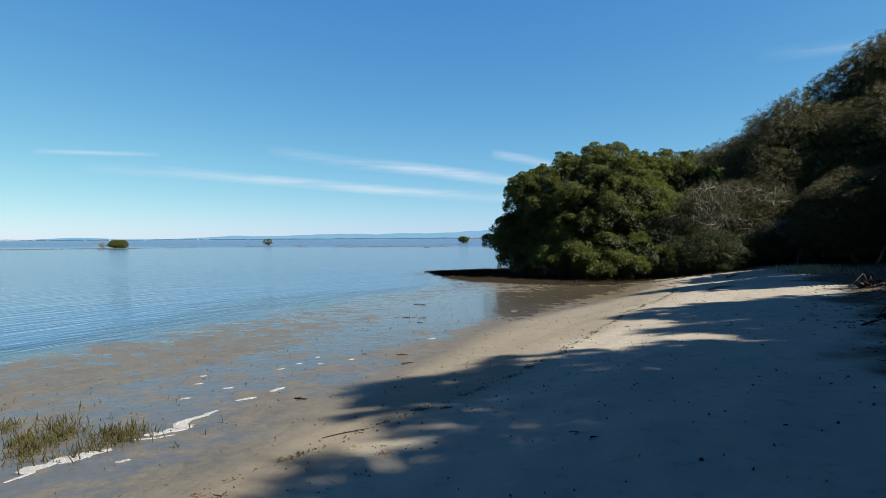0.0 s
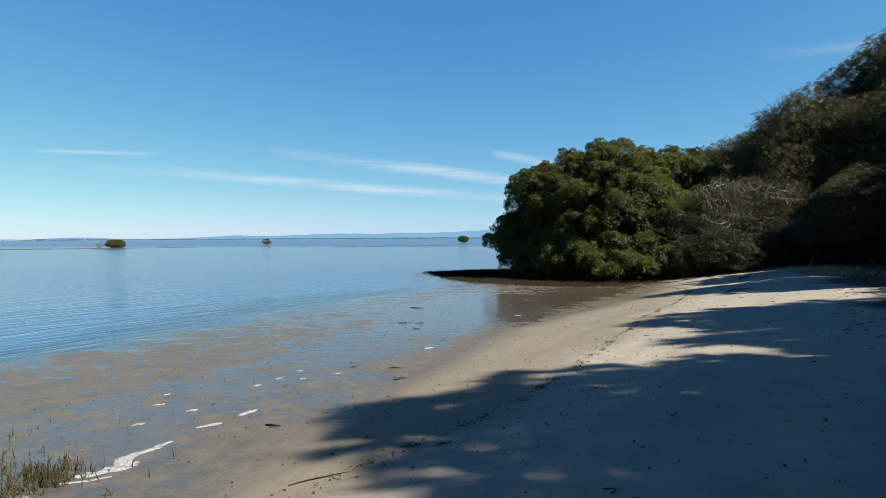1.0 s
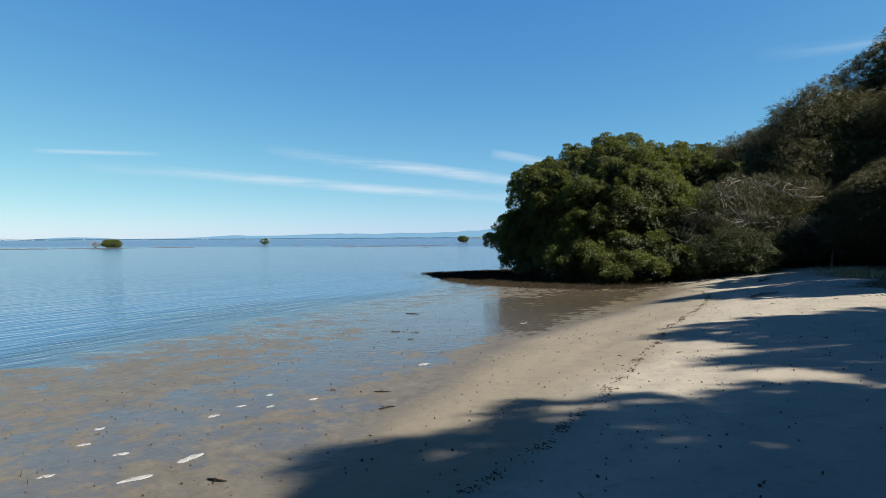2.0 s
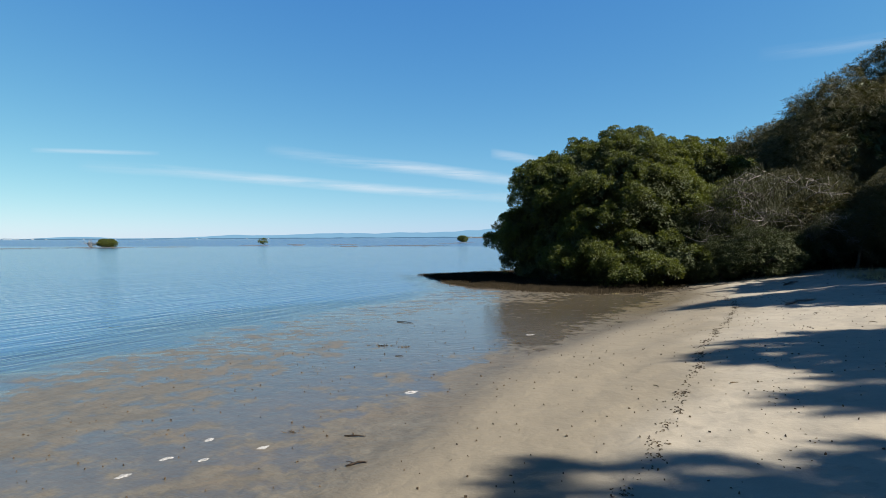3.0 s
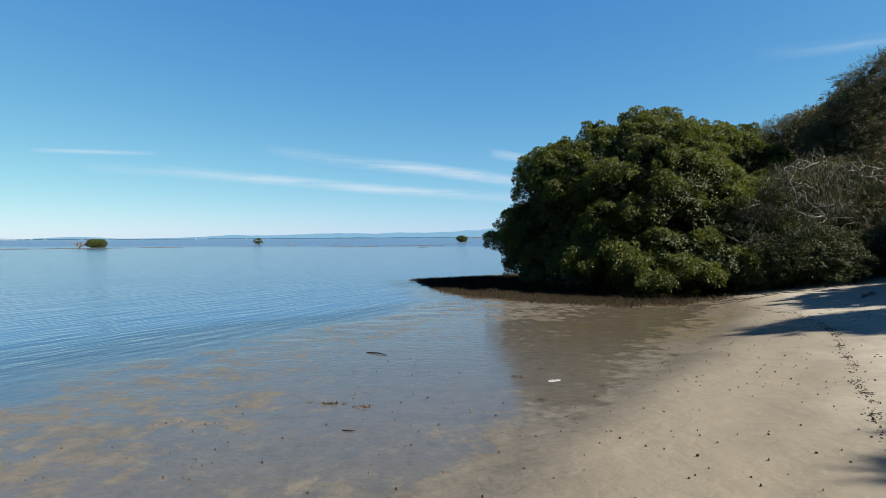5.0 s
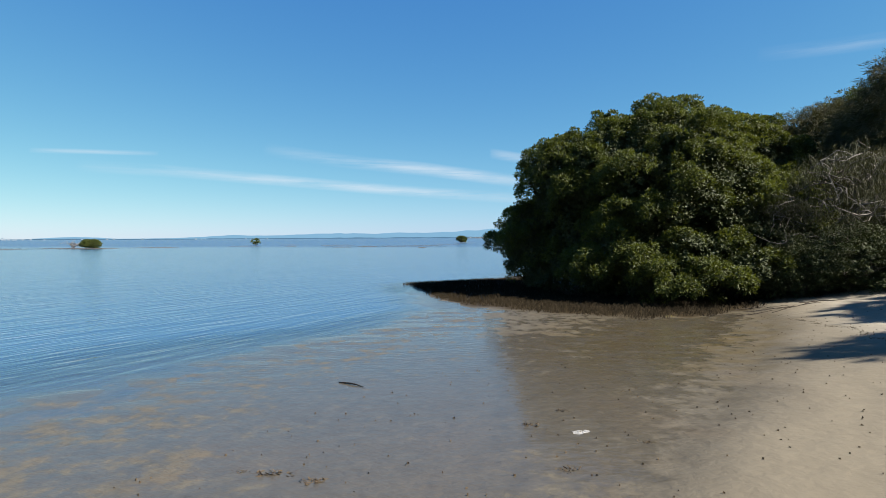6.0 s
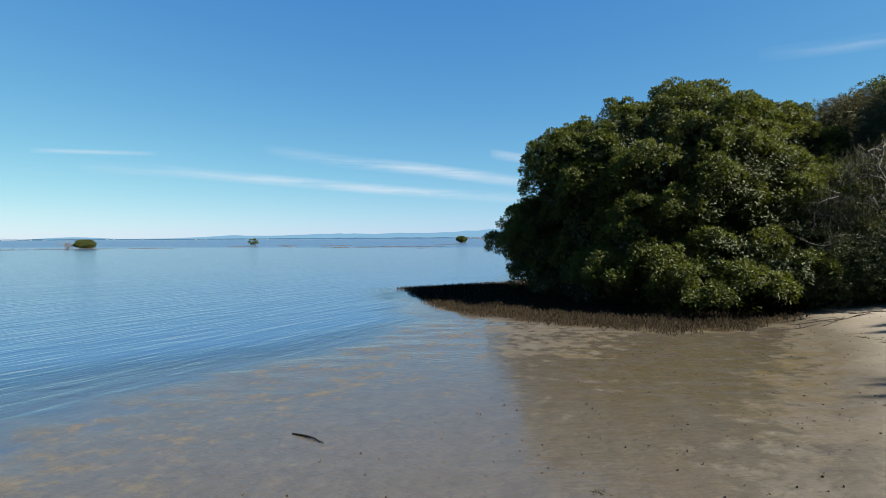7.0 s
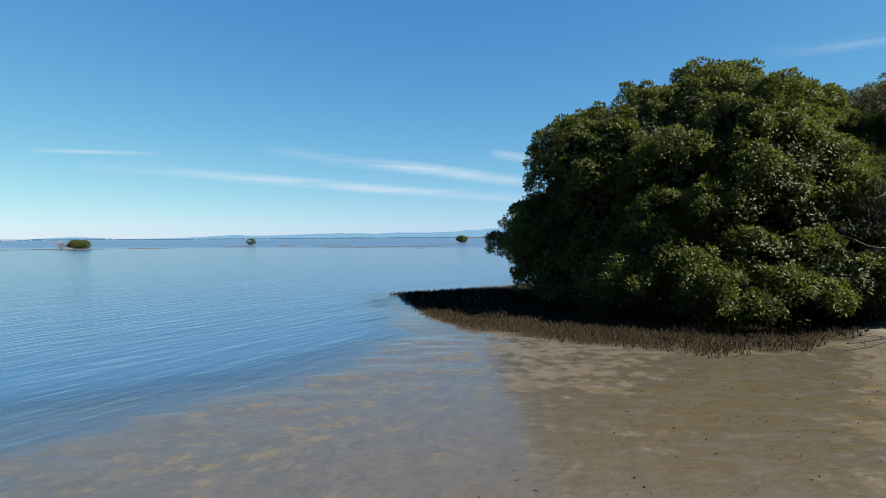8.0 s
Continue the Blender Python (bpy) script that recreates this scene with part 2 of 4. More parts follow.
def tube(path, radii, sides=7, seed=0):
    """A tapered, slightly knobbly tube along a path, closed at its tip."""
    path = np.asarray(path, dtype=float)
    rng = np.random.default_rng(seed)
    path = np.concatenate([path[:1], path, path[-1:]])
    radii = np.concatenate([[radii[0] * 0.04], radii, [radii[-1] * 0.04]])
    rings = []
    for i, p in enumerate(path):
        d = unit(path[min(i + 1, len(path) - 1)] - path[max(i - 1, 0)])
        ref = np.array([0.0, 0.0, 1.0]) if abs(d[2]) < 0.9 else np.array([1.0, 0.0, 0.0])
        u = unit(np.cross(d, ref))
        w = np.cross(d, u)
        ang = np.linspace(0, 2 * math.pi, sides, endpoint=False)
        r = radii[i] * (1 + rng.uniform(-0.12, 0.12, sides))
        rings.append(p + np.cos(ang)[:, None] * r[:, None] * u + np.sin(ang)[:, None] * r[:, None] * w)
    v = np.concatenate(rings)
    f = []
    for i in range(len(path) - 1):
        for j in range(sides):
            k = (j + 1) % sides
            f.append((i * sides + j, i * sides + k, (i + 1) * sides + k, (i + 1) * sides + j))
    return v, np.array(f)


def bent(a, b, rng, steps=7, wander=0.12, rise=0.0):
    """A wandering path from a to b."""
    a, b = np.asarray(a, float), np.asarray(b, float)
    t = np.linspace(0, 1, steps)[:, None]
    size = np.linalg.norm(b - a)
    bow = rng.normal(size=3) * wander * size
    p = a + (b - a) * t + bow * np.sin(t * math.pi) + rng.normal(size=(steps, 3)) * wander * 0.25 * size * np.sin(t * math.pi)
    p[:, 2] += rise * size * np.sin(t[:, 0] * math.pi)
    return p


# ---- ground ----
SHORE_Y = [-400, -60, 0, 7.85, 10.2, 15.8, 19, 21.8, 24.5, 28.8, 29.8, 31.2, 40, 60, 200, 600]
SHORE_X = [-120, -24, -9.2, -6.3, -5.4, -2.9, -0.3, 0.9, 0.4, -0.7, 0.4, 3.0, 7, 12, 40, 120]
WET_Y = [-400, -60, 0, 3.5, 5, 9.2, 10.4, 12.5, 14.4, 17.8, 19.9, 22, 24, 40, 60, 200, 600]
WET_X = [-100, -16, -3.2, -2.05, -1.5, 0.3, 0.9, 2.5, 4.0, 6.3, 7.2, 8.0, 9.0, 15, 20, 55, 140]


def smooth_noise(x, y, scale, seed):
    """Value noise on arrays."""
    rng = np.random.default_rng(seed)
    grid = rng.uniform(-1, 1, (256, 256))
    u, v = np.asarray(x) / scale, np.asarray(y) / scale
    i, j = np.floor(u).astype(int), np.floor(v).astype(int)
    fu, fv = u - i, v - j
    fu, fv = fu * fu * (3 - 2 * fu), fv * fv * (3 - 2 * fv)
    g = lambda a, b: grid[a % 256, b % 256]
    return (g(i, j) * (1 - fu) + g(i + 1, j) * fu) * (1 - fv) + (g(i, j + 1) * (1 - fu) + g(i + 1, j + 1) * fu) * fv


def shore_x(y):
    y = np.asarray(y, float)
    wave = 0.13 * np.sin(2.1 * y) + 0.07 * np.sin(5.3 * y + 1) + 0.05 * np.sin(11.7 * y + 2)
    return np.interp(y, SHORE_Y, SHORE_X) + wave


def wet_x(y):
    return np.interp(y, WET_Y, WET_X)


def step01(v, low, high):
    t = np.clip((v - low) / (high - low), 0, 1)
    return t * t * (3 - 2 * t)


def ground_z(x, y):
    x, y = np.asarray(x, float), np.asarray(y, float)
    xs, xw = shore_x(y), wet_x(y)
    u = np.clip((x - xs) / np.maximum(xw - xs, 0.5), 0, 1)
    up = np.maximum(x - xw, 0)
    down = np.maximum(xs - x, 0)
    z = 0.001 + 0.099 * u ** 1.3 + np.interp(up, [0, 4, 8, 14, 30, 200], [0, 0.46, 0.72, 1.2, 2.2, 5.0])
    z -= np.interp(down, [0, 1, 4, 15, 60, 400], [0, 0.022, 0.20, 0.7, 1.4, 3.0])
    flat = np.exp(-((u - 0.05) / 0.16) ** 2) * (down < 6)
    z += flat * (0.008 * smooth_noise(x * 0.5, y, 0.26, 4) + 0.006 * smooth_noise(x * 0.6, y, 1.5, 10) + 0.006 * smooth_noise(x * 0.6, y, 0.6, 17))
    z -= np.clip(z - 0.012, 0, 0.05) * np.exp(-(((x - 4.3 - 0.5 * (y - 17)) / 1.9) ** 2 + ((y - 17.0) / 2.4) ** 2))
    z += 0.05 * np.exp(-(((x - 3.0) / 3.2) ** 2 + ((y - 24.0) / 3.2) ** 2))
    dry = step01(up, 0.3, 2.0)
    z += dry * (0.024 * smooth_noise(x, y, 0.9, 5) + 0.016 * smooth_noise(x, y, 0.30, 6) + 0.05 * smooth_noise(x, y, 3.1, 7))
    z += step01(up, 8, 16) * 0.25 * smooth_noise(x, y, 6.0, 8)
    return z


def at_ground(x, y):
    return float(ground_z(x, y))


def spaced(parts):
    """Grid lines from (start, end, step) runs."""
    return np.unique(np.concatenate([np.arange(a, b, s) for a, b, s in parts]))


def grid_mesh(name, xs, ys, height, material):
    gx, gy = np.meshgrid(xs, ys)
    v = np.stack([gx, gy, height(gx, gy)], -1).reshape(-1, 3)
    nx, ny = len(xs), len(ys)
    i = (np.arange(ny - 1)[:, None] * nx + np.arange(nx - 1)[None, :]).ravel()
    f = np.stack([i, i + 1, i + nx + 1, i + nx], 1)
    return mesh_of(name, v, f, material, True), gx.ravel(), gy.ravel()


def set_attr(me, name, values):
    at = me.attributes.new(name, "FLOAT", "POINT")
    at.data.foreach_set("value", np.asarray(values, dtype=np.float32))


far_lines = [(-4600, -600, 400), (-600, -100, 50), (-100, -20, 5)]
gxs = spaced(far_lines + [(-20, -8, 0.5), (-8, 11, 0.09), (11, 26, 0.4), (26, 100, 5), (100, 600, 50), (600, 4700, 400)])
gys = spaced(far_lines + [(-20, 2, 0.5), (2, 24, 0.09), (24, 44, 0.35), (44, 100, 4), (100, 600, 50), (600, 4700, 400)])
me, gx, gy = grid_mesh("ground", gxs, gys, ground_z, SAND)
edge = gx - wet_x(gy)
set_attr(me, "wet", 1 - step01(edge + 0.25 * smooth_noise(gx, gy, 0.8, 11), -0.1, 1.1))
shore_gap = gx - shore_x(gy)
u = shore_gap / np.maximum(wet_x(gy) - shore_x(gy), 0.5)
cover = np.interp(u + 0.10 * smooth_noise(gx, gy, 0.9, 12), [-0.1, -0.02, 0.05, 0.15, 0.28, 0.42, 0.58, 0.75, 0.88, 1.0, 1.08], [1.1, 0.66, 0.42, 0.38, 0.30, 0.30, 0.60, 0.70, 0.50, 0.10, -0.3])
cover += 0.10 * np.exp(-(((gx - 4.3 - 0.5 * (gy - 17)) / 2.2) ** 2 + ((gy - 17.0) / 2.8) ** 2)) + ((0.14 + 0.20 * step01(2.4 - gx, 0, 1.8)) * step01(gy, 8.5, 13) + 0.12 * step01(gy, 12, 15) * step01(2.4 - gx, 0, 1.8)) * (0.55 + 0.45 * step01(u, 0.12, 0.4)) * (u < 1)
set_attr(me, "damp", 1 - step01(gx - np.interp(gy, [-10, 2.8, 4.4, 6.6, 10.6, 14.9, 18.7, 40], [-6, -1.7, -0.2, 1.4, 3.8, 6.4, 7.9, 14]) + 0.35 * smooth_noise(gx, gy, 1.2, 16), -0.5, 0.6))
front = np.interp(gx, [-1.2, -0.7, 0.2, 1.0, 2.7, 3.6, 4.6, 6.0, 7.0, 8.0], [29.2, 28.4, 24.3, 22.0, 20.6, 19.9, 19.4, 19.5, 20.1, 20.9])
under = step01(gy - front + 0.3 * smooth_noise(gx, gy, 0.4, 15), -0.15, 0.4) * step01(9.2 - gx, 0, 1.5) * step01(gy, 17.6, 18.9) * step01(40 - gy, 0, 3)
mud = np.clip(under, 0, 1) * step01(shore_gap, -2, 0.2)
set_attr(me, "mud", mud)
set_attr(me, "film", cover - 2 * mud)
set_attr(me, "algae", np.clip(1.3 * np.exp(-(((gx - 4.0 - 0.5 * (gy - 17)) / 2.2) ** 2 + ((gy - 17.2) / 2.6) ** 2)), 0, 1))
back = np.interp(gy, [-100, 0, 5.9, 10, 14.7, 20, 24, 40, 200], [-2, 2.6, 4.6, 7.0, 10.2, 13.2, 11.4, 13, 45])
set_attr(me, "litter", step01(gx - back + 0.9 * smooth_noise(gx, gy, 1.4, 13) + 0.5 * smooth_noise(gx, gy, 0.4, 14), -0.55, 0.4))
tagged(new("ground", me), "pale sandy beach sloping to wet brown tidal flats", "beach", kind="structure")

wxs = spaced([(-4600, -600, 300), (-600, -100, 20), (-100, -20, 2), (-20, -10, 0.4), (-10, 4, 0.11), (4, 14, 0.3), (14, 200, 8), (200, 4700, 400)])
wys = spaced([(-4600, -600, 400), (-600, -100, 50), (-100, 0, 5), (0, 3, 0.4), (3, 24, 0.11), (24, 40, 0.3), (40, 130, 2), (130, 600, 20), (600, 4700, 300)])
me, gx, gy = grid_mesh("sea", wxs, wys, lambda x, y: 0 * x, WATER)
depth = -ground_z(gx, gy)
set_attr(me, "deep", step01(depth / (0.07 + 0.2 * np.exp(-((gy - 16) / 3.0) ** 2)), 0.0, 1.0) * 0.56 + 0.26 * step01(depth, 0.0, 0.012))
set_attr(me, "haze", 0.03 + 0.11 * step01(gy, 10, 30))
set_attr(me, "mirror", 0.88 - 0.40 * step01(gy + 0.25 * gx, 100, 135))
calm = step01(depth, -0.002, 0.016)
set_attr(me, "chop", 0.03 + 0.36 * calm - 0.10 * step01(gy, 16, 40) + 0.55 * step01(gy + 0.25 * gx, 100, 140))
tagged(new("sea", me), "calm blue bay water with small ripples over shallow flats", "sea", kind="structure")

# ---- distance ----


def ridge(name, points, distance, material, label, rough=0.06):
    """A far ridge line as a thick landform; points are (degrees from ahead, height in metres)."""
    deg = np.linspace(points[0][0], points[-1][0], 160)
    h = np.interp(deg, [p[0] for p in points], [p[1] for p in points])
    h = h * (1 + rough * smooth_noise(deg * 1.0, deg * 0, 0.8, 21) + rough * 0.6 * smooth_noise(deg, deg * 0, 0.23, 22))
    v = []
    for d, k in ((distance, 0.0), (distance + 60, 0.8), (distance + 120, 1.0), (distance + 260, 0.0)):
        v.append(np.stack([d * np.sin(np.radians(deg)), d * np.cos(np.radians(deg)), h * k - 0.5], -1))
    v = np.concatenate(v)
    n = len(deg)
    f = [(r * n + i, r * n + i + 1, (r + 1) * n + i + 1, (r + 1) * n + i) for r in range(3) for i in range(n - 1)]
    return tagged(new(name, mesh_of(name, v, f, material, True)), label, "hills", kind="structure")


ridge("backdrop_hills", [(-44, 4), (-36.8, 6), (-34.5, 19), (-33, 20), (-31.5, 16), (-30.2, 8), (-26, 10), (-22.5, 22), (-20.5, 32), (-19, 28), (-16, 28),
      (-12, 42), (-8.5, 42), (-6.8, 38), (-5.5, 46), (-2, 45), (0, 48), (2, 56), (4, 66), (6, 72), (9, 78), (14, 70), (24, 50)], 4300, HILL, "range of low hills across the bay with blue haze in its glowing colour")
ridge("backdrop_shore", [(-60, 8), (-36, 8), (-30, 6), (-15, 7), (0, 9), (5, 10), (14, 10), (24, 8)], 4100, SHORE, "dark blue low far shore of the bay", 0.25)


def cloud(points, thick, fade, seed):
    """A thin cirrus streak; points are (degrees from ahead, degrees up)."""
    d = 4550.0
    deg = np.linspace(points[0][0], points[-1][0], 48)
    up = np.interp(deg, [p[0] for p in points], [p[1] for p in points])
    rows, bodies = [], []
    for r in np.linspace(-1, 1, 9):
        taper = np.clip(np.sin(np.linspace(0.0, math.pi, 48)), 0, 1) ** 0.5
        el = up + thick * r
        rows.append(np.stack([d * np.sin(np.radians(deg)), d * np.cos(np.radians(deg)), 1.75 + d * np.tan(np.radians(el)) + 0 * deg], -1))
        lean = np.linspace(fade[0], fade[1], 48)
        bodies.append(np.clip(1 - abs(r) ** 1.3, 0, 1) * taper * lean)
    f = [(r * 48 + i, r * 48 + i + 1, (r + 1) * 48 + i + 1, (r + 1) * 48 + i) for r in range(8) for i in range(47)]
    me = mesh_of("cloud", np.concatenate(rows), f, CLOUD, True)
    set_attr(me, "body", np.concatenate(bodies))
    return tagged(new("backdrop_cloud", me), "thin white streak of high cloud", "cloud", kind="structure")


def px(x, y):
    """Degrees from ahead and up for a direction given on a picture plane of half-width 784 and focal length 982."""
    return math.degrees(math.atan((x - 784) / 982)), math.degrees(math.atan((421 - y) / math.hypot(982, x - 784)))


cloud([px(140, 290), px(300, 300), px(500, 318), px(700, 336), px(960, 354)], 0.62, (0.45, 0.95), 1)
cloud([px(470, 262), px(600, 283), px(760, 300), px(960, 326)], 0.75, (0.3, 1.0), 2)
cloud([px(60, 263), px(170, 266), px(290, 270)], 0.25, (0.5, 0.45), 3)
cloud([px(870, 272), px(940, 284), px(1020, 300)], 0.6, (0.7, 0.7), 4)
cloud([px(1340, 102), px(1480, 88), px(1640, 66)], 0.7, (0.15, 0.3), 5)

# ---- trees ----


def lumps_on(shapes, spacing, rng, low=0.3, tries=6000):
    """Points spread over the outside of a union of ellipsoids, with the outward direction."""
    pts, nors = [], []
    weights = np.array([s[3] * s[4] + s[4] * s[5] + s[3] * s[5] for s in shapes])
    for _ in range(tries):
        s = shapes[rng.choice(len(shapes), p=weights / weights.sum())]
        d = unit(rng.normal(size=3))
        p = np.array(s[:3]) + d * np.array(s[3:6])
        if p[2] < low or any(np.sum(((p - np.array(o[:3])) / np.array(o[3:6])) ** 2) < 0.86 for o in shapes if o is not s):
            continue
        if pts and np.min(np.linalg.norm(np.array(pts) - p, axis=1)) < spacing:
            continue
        pts.append(p)
        nors.append(unit(d / np.array(s[3:6])))
    return np.array(pts), np.array(nors)


def tufted(pts, nors, radius, tufts, per, length, width, rng, under=0.62, knot=0.0):
    """Tufts of leaves over round lumps, thinner on their undersides. knot: the size of the small heads into which a lump breaks up."""
    chunks = []
    for p, n in zip(pts, nors):
        r = radius * rng.uniform(0.7, 1.3)
        k = int(tufts * (r / radius) ** 2)
        d = unit(rng.normal(size=(k * 2, 3)) + n * 0.55 + np.array([0, 0, 0.45]))
        d = d[rng.uniform(size=len(d)) < np.clip(under + d[:, 2] * (1.3 - under), 0.08, 1)][:k]
        wob = 1 + 0.16 * np.sin(d @ rng.normal(size=3) * 5 + rng.uniform(0, 6)) + 0.1 * np.sin(d @ rng.normal(size=3) * 9)
        q = p + d * (r * wob * rng.uniform(0.80, 1.05, len(d)))[:, None] * np.array([1.1, 1.1, 0.9])
        q, dd = np.repeat(q, per, 0), np.repeat(d, per, 0)
        if knot:
            out = unit(rng.normal(size=q.shape) + dd * 0.9 + np.array([0, 0, 0.35]))
            q = q + out * (knot * rng.uniform(0.35, 1.0, len(q)) ** 0.5)[:, None] * np.array([1, 1, 0.8])
            dd, way = unit(out + dd * 0.3), unit(out * 0.7 + rng.normal(size=q.shape) * 0.6)
        else:
            way = unit(dd * 0.35 + rng.normal(size=q.shape) * 0.8)
            q = q + rng.normal(size=q.shape) * 0.04
        chunks.append(leaves(q, way, length, width, rng, 0.18, dd + np.array([0, 0, 0.55]) + rng.normal(size=q.shape) * 0.42))
    return gather(chunks)


def tree_wood(tree, base, tops, girth, rng, material, twigs=3, inside=0.86):
    """A forked trunk and limbs that reach for the given points, each limb with its twigs."""
    base = np.asarray(base, float)
    tops = base + (np.asarray(tops) - base) * inside
    middle = np.mean(tops, axis=0)
    fork = base + (middle - base) * np.array([0.5, 0.5, 0.42])
    path = bent(base - np.array([0, 0, 0.15]), fork, rng, 7, 0.07)
    part("trunk", mesh_of("trunk", *tube(path, np.linspace(girth * 1.25, girth * 0.75, 7), 9, 1), material, True), tree)
    for i, top in enumerate(tops):
        start = path[3 + i % 4]
        limb = bent(start, top, rng, 8, 0.1, 0.06)
        chunks = []
        for _ in range(twigs):
            k = rng.integers(3, 7)
            tip = limb[k] + unit(rng.normal(size=3) + np.array([0, 0, 0.5])) * rng.uniform(0.5, 1.3)
            chunks.append(tube(bent(limb[k], tip, rng, 5, 0.12), np.linspace(girth * 0.16, 0.008, 5), 5, i))
        bough = part("limb", mesh_of("limb", *tube(limb, np.linspace(girth * 0.5, 0.015, 8), 6, i), material, True), tree)
        tagged(part("twig_spray", mesh_of("twig_spray", *gather(chunks), material, True), bough), kind="stuff")


def big_mangrove():
    rng = np.random.default_rng(4)
    ox, oy = 7.0, 24.6
    oz = at_ground(ox, oy)
    tree = tagged(empty("mangrove_tree", ox, oy, oz), "large rounded grey mangrove with dense glossy green leaves on mud", "tree")
    shapes = [(7.1, 24.9, 2.65, 2.35, 3.0, 2.45), (6.95, 24.6, 4.2, 1.35, 1.1, 1.2), (8.55, 24.8, 4.1, 0.85, 0.9, 1.05), (5.7, 24.9, 3.85, 1.2, 1.2, 1.0), (4.65, 25.1, 3.25, 1.2, 1.4, 1.2), (5.05, 25.6, 2.9, 1.5, 1.8, 1.35),
              (4.25, 27.1, 1.6, 1.45, 2.1, 1.2), (11.0, 27.6, 2.35, 2.6, 2.6, 1.6), (11.3, 28.1, 4.1, 1.6, 1.6, 1.35), (6.9, 21.9, 0.9, 1.2, 0.65, 0.6), (5.4, 22.7, 1.0, 1.0, 0.8, 0.7), (8.6, 22.0, 0.8, 0.7, 0.5, 0.6),
              (5.8, 25.0, 3.2, 1.15, 1.4, 1.3), (9.9, 24.2, 1.8, 1.8, 1.5, 1.25)]
    shapes = [(s[0] - ox, s[1] - oy, *s[2:]) for s in shapes]
    pts, nors = lumps_on(shapes, 0.84, rng, 0.42, 9000)
    pts = pts + nors * rng.uniform(-0.34, 0.16, (len(pts), 1))
    part("crown", mesh_of("crown", *tufted(pts, nors, 0.56, 30, 88, 0.078, 0.040, rng, 0.5, 0.20), MANGROVE_LEAF), tree)
    inner, turned = lumps_on([(s[0], s[1], s[2], s[3] - 0.25, s[4] - 0.2, s[5] - 0.25) for s in shapes] + [(0.8, 0.3, 0.9, 3.6, 3.4, 1.0), (-2.0, 2.2, 0.7, 1.7, 2.2, 0.8)], 0.6, rng, 0.12)
    core = []
    for s in shapes[:1] + shapes[5:9] + shapes[-1:]:
        d = unit(rng.normal(size=(40, 3))) * rng.uniform(0.35, 0.85, (40, 1))
        core.append(np.array(s[:3]) + d * np.array(s[3:6]))
    core = np.concatenate(core)
    core = core[core[:, 2] > 0.3]
    inner, turned = np.concatenate([inner, core]), np.concatenate([turned, 0 * core])
    part("inner_foliage", mesh_of("inner_foliage", *tufted(inner, turned, 0.45, 120, 7, 0.09, 0.05, rng, 0.9), SHADED_LEAF), tree, "inner leaves coloured dark for crown shade")
    tops = pts[rng.choice(len(pts), 22, replace=False)]
    tree_wood(tree, (0.2, 0.3, 0), tops, 0.2, rng, GREY_WOOD, 5)
    return tree


def broad_tree(h, r, seed, spacing=0.95, size=0.16, tufts=42, leaf=BROADLEAF):
    """A forest tree or bush with a lumpy broad-leaved crown, standing at the origin."""
    rng = np.random.default_rng(seed)
    tree = empty("broadleaf_tree", 0, 0, 0)
    shapes = [(0, 0, h * 0.58, r, r, h * 0.42), (r * 0.5, -r * 0.3, h * 0.42, r * 0.75, r * 0.75, h * 0.3), (-r * 0.45, r * 0.3, h * 0.4, r * 0.7, r * 0.7, h * 0.32)]
    pts, nors = lumps_on(shapes, spacing, rng, 0.3)
    part("crown", mesh_of("crown", *tufted(pts, nors, spacing * 0.82, tufts // 2, 16, size, size * 0.48, rng, 0.62, spacing * 0.24), leaf), tree)
    inner, turned = lumps_on([(s[0], s[1], s[2], s[3] * 0.8, s[4] * 0.8, s[5] * 0.8) for s in shapes], spacing * 1.2, rng, 0.3)
    part("inner_foliage", mesh_of("inner_foliage", *tufted(inner, turned, min(0.8, r * 0.24), 30, 6, min(0.28, r * 0.07), min(0.16, r * 0.04), rng), SHADED_LEAF), tree, "inner leaves coloured dark for crown shade")
    tree_wood(tree, (0, 0, 0), pts[rng.choice(len(pts), 8, replace=False)], 0.05 + 0.018 * h, rng, BARK, 3)
    return tree


def needles(pts, nors, radius, count, length, width, rng, droop=0.5):
    """Fine hanging needle sprays over lumps."""
    chunks = []
    for p, n in zip(pts, nors):
        r = radius * rng.uniform(0.7, 1.35)
        k = int(count * (r / radius) ** 2 / 9)
        d = unit(rng.normal(size=(k, 3)) + n * 0.5 + np.array([0, 0, 0.3]))
        q = p + d * (r * rng.uniform(0.55, 1.1, k))[:, None]
        lay = unit(d * 0.7 + np.array([0, 0, -droop]) + rng.normal(size=q.shape) * 0.4)
        q, lay = np.repeat(q, 9, 0), np.repeat(lay, 9, 0)
        chunks.append(leaves(q + rng.normal(size=q.shape) * 0.05, lay + rng.normal(size=q.shape) * 0.22, length, width, rng, 0.05))
    return gather(chunks)


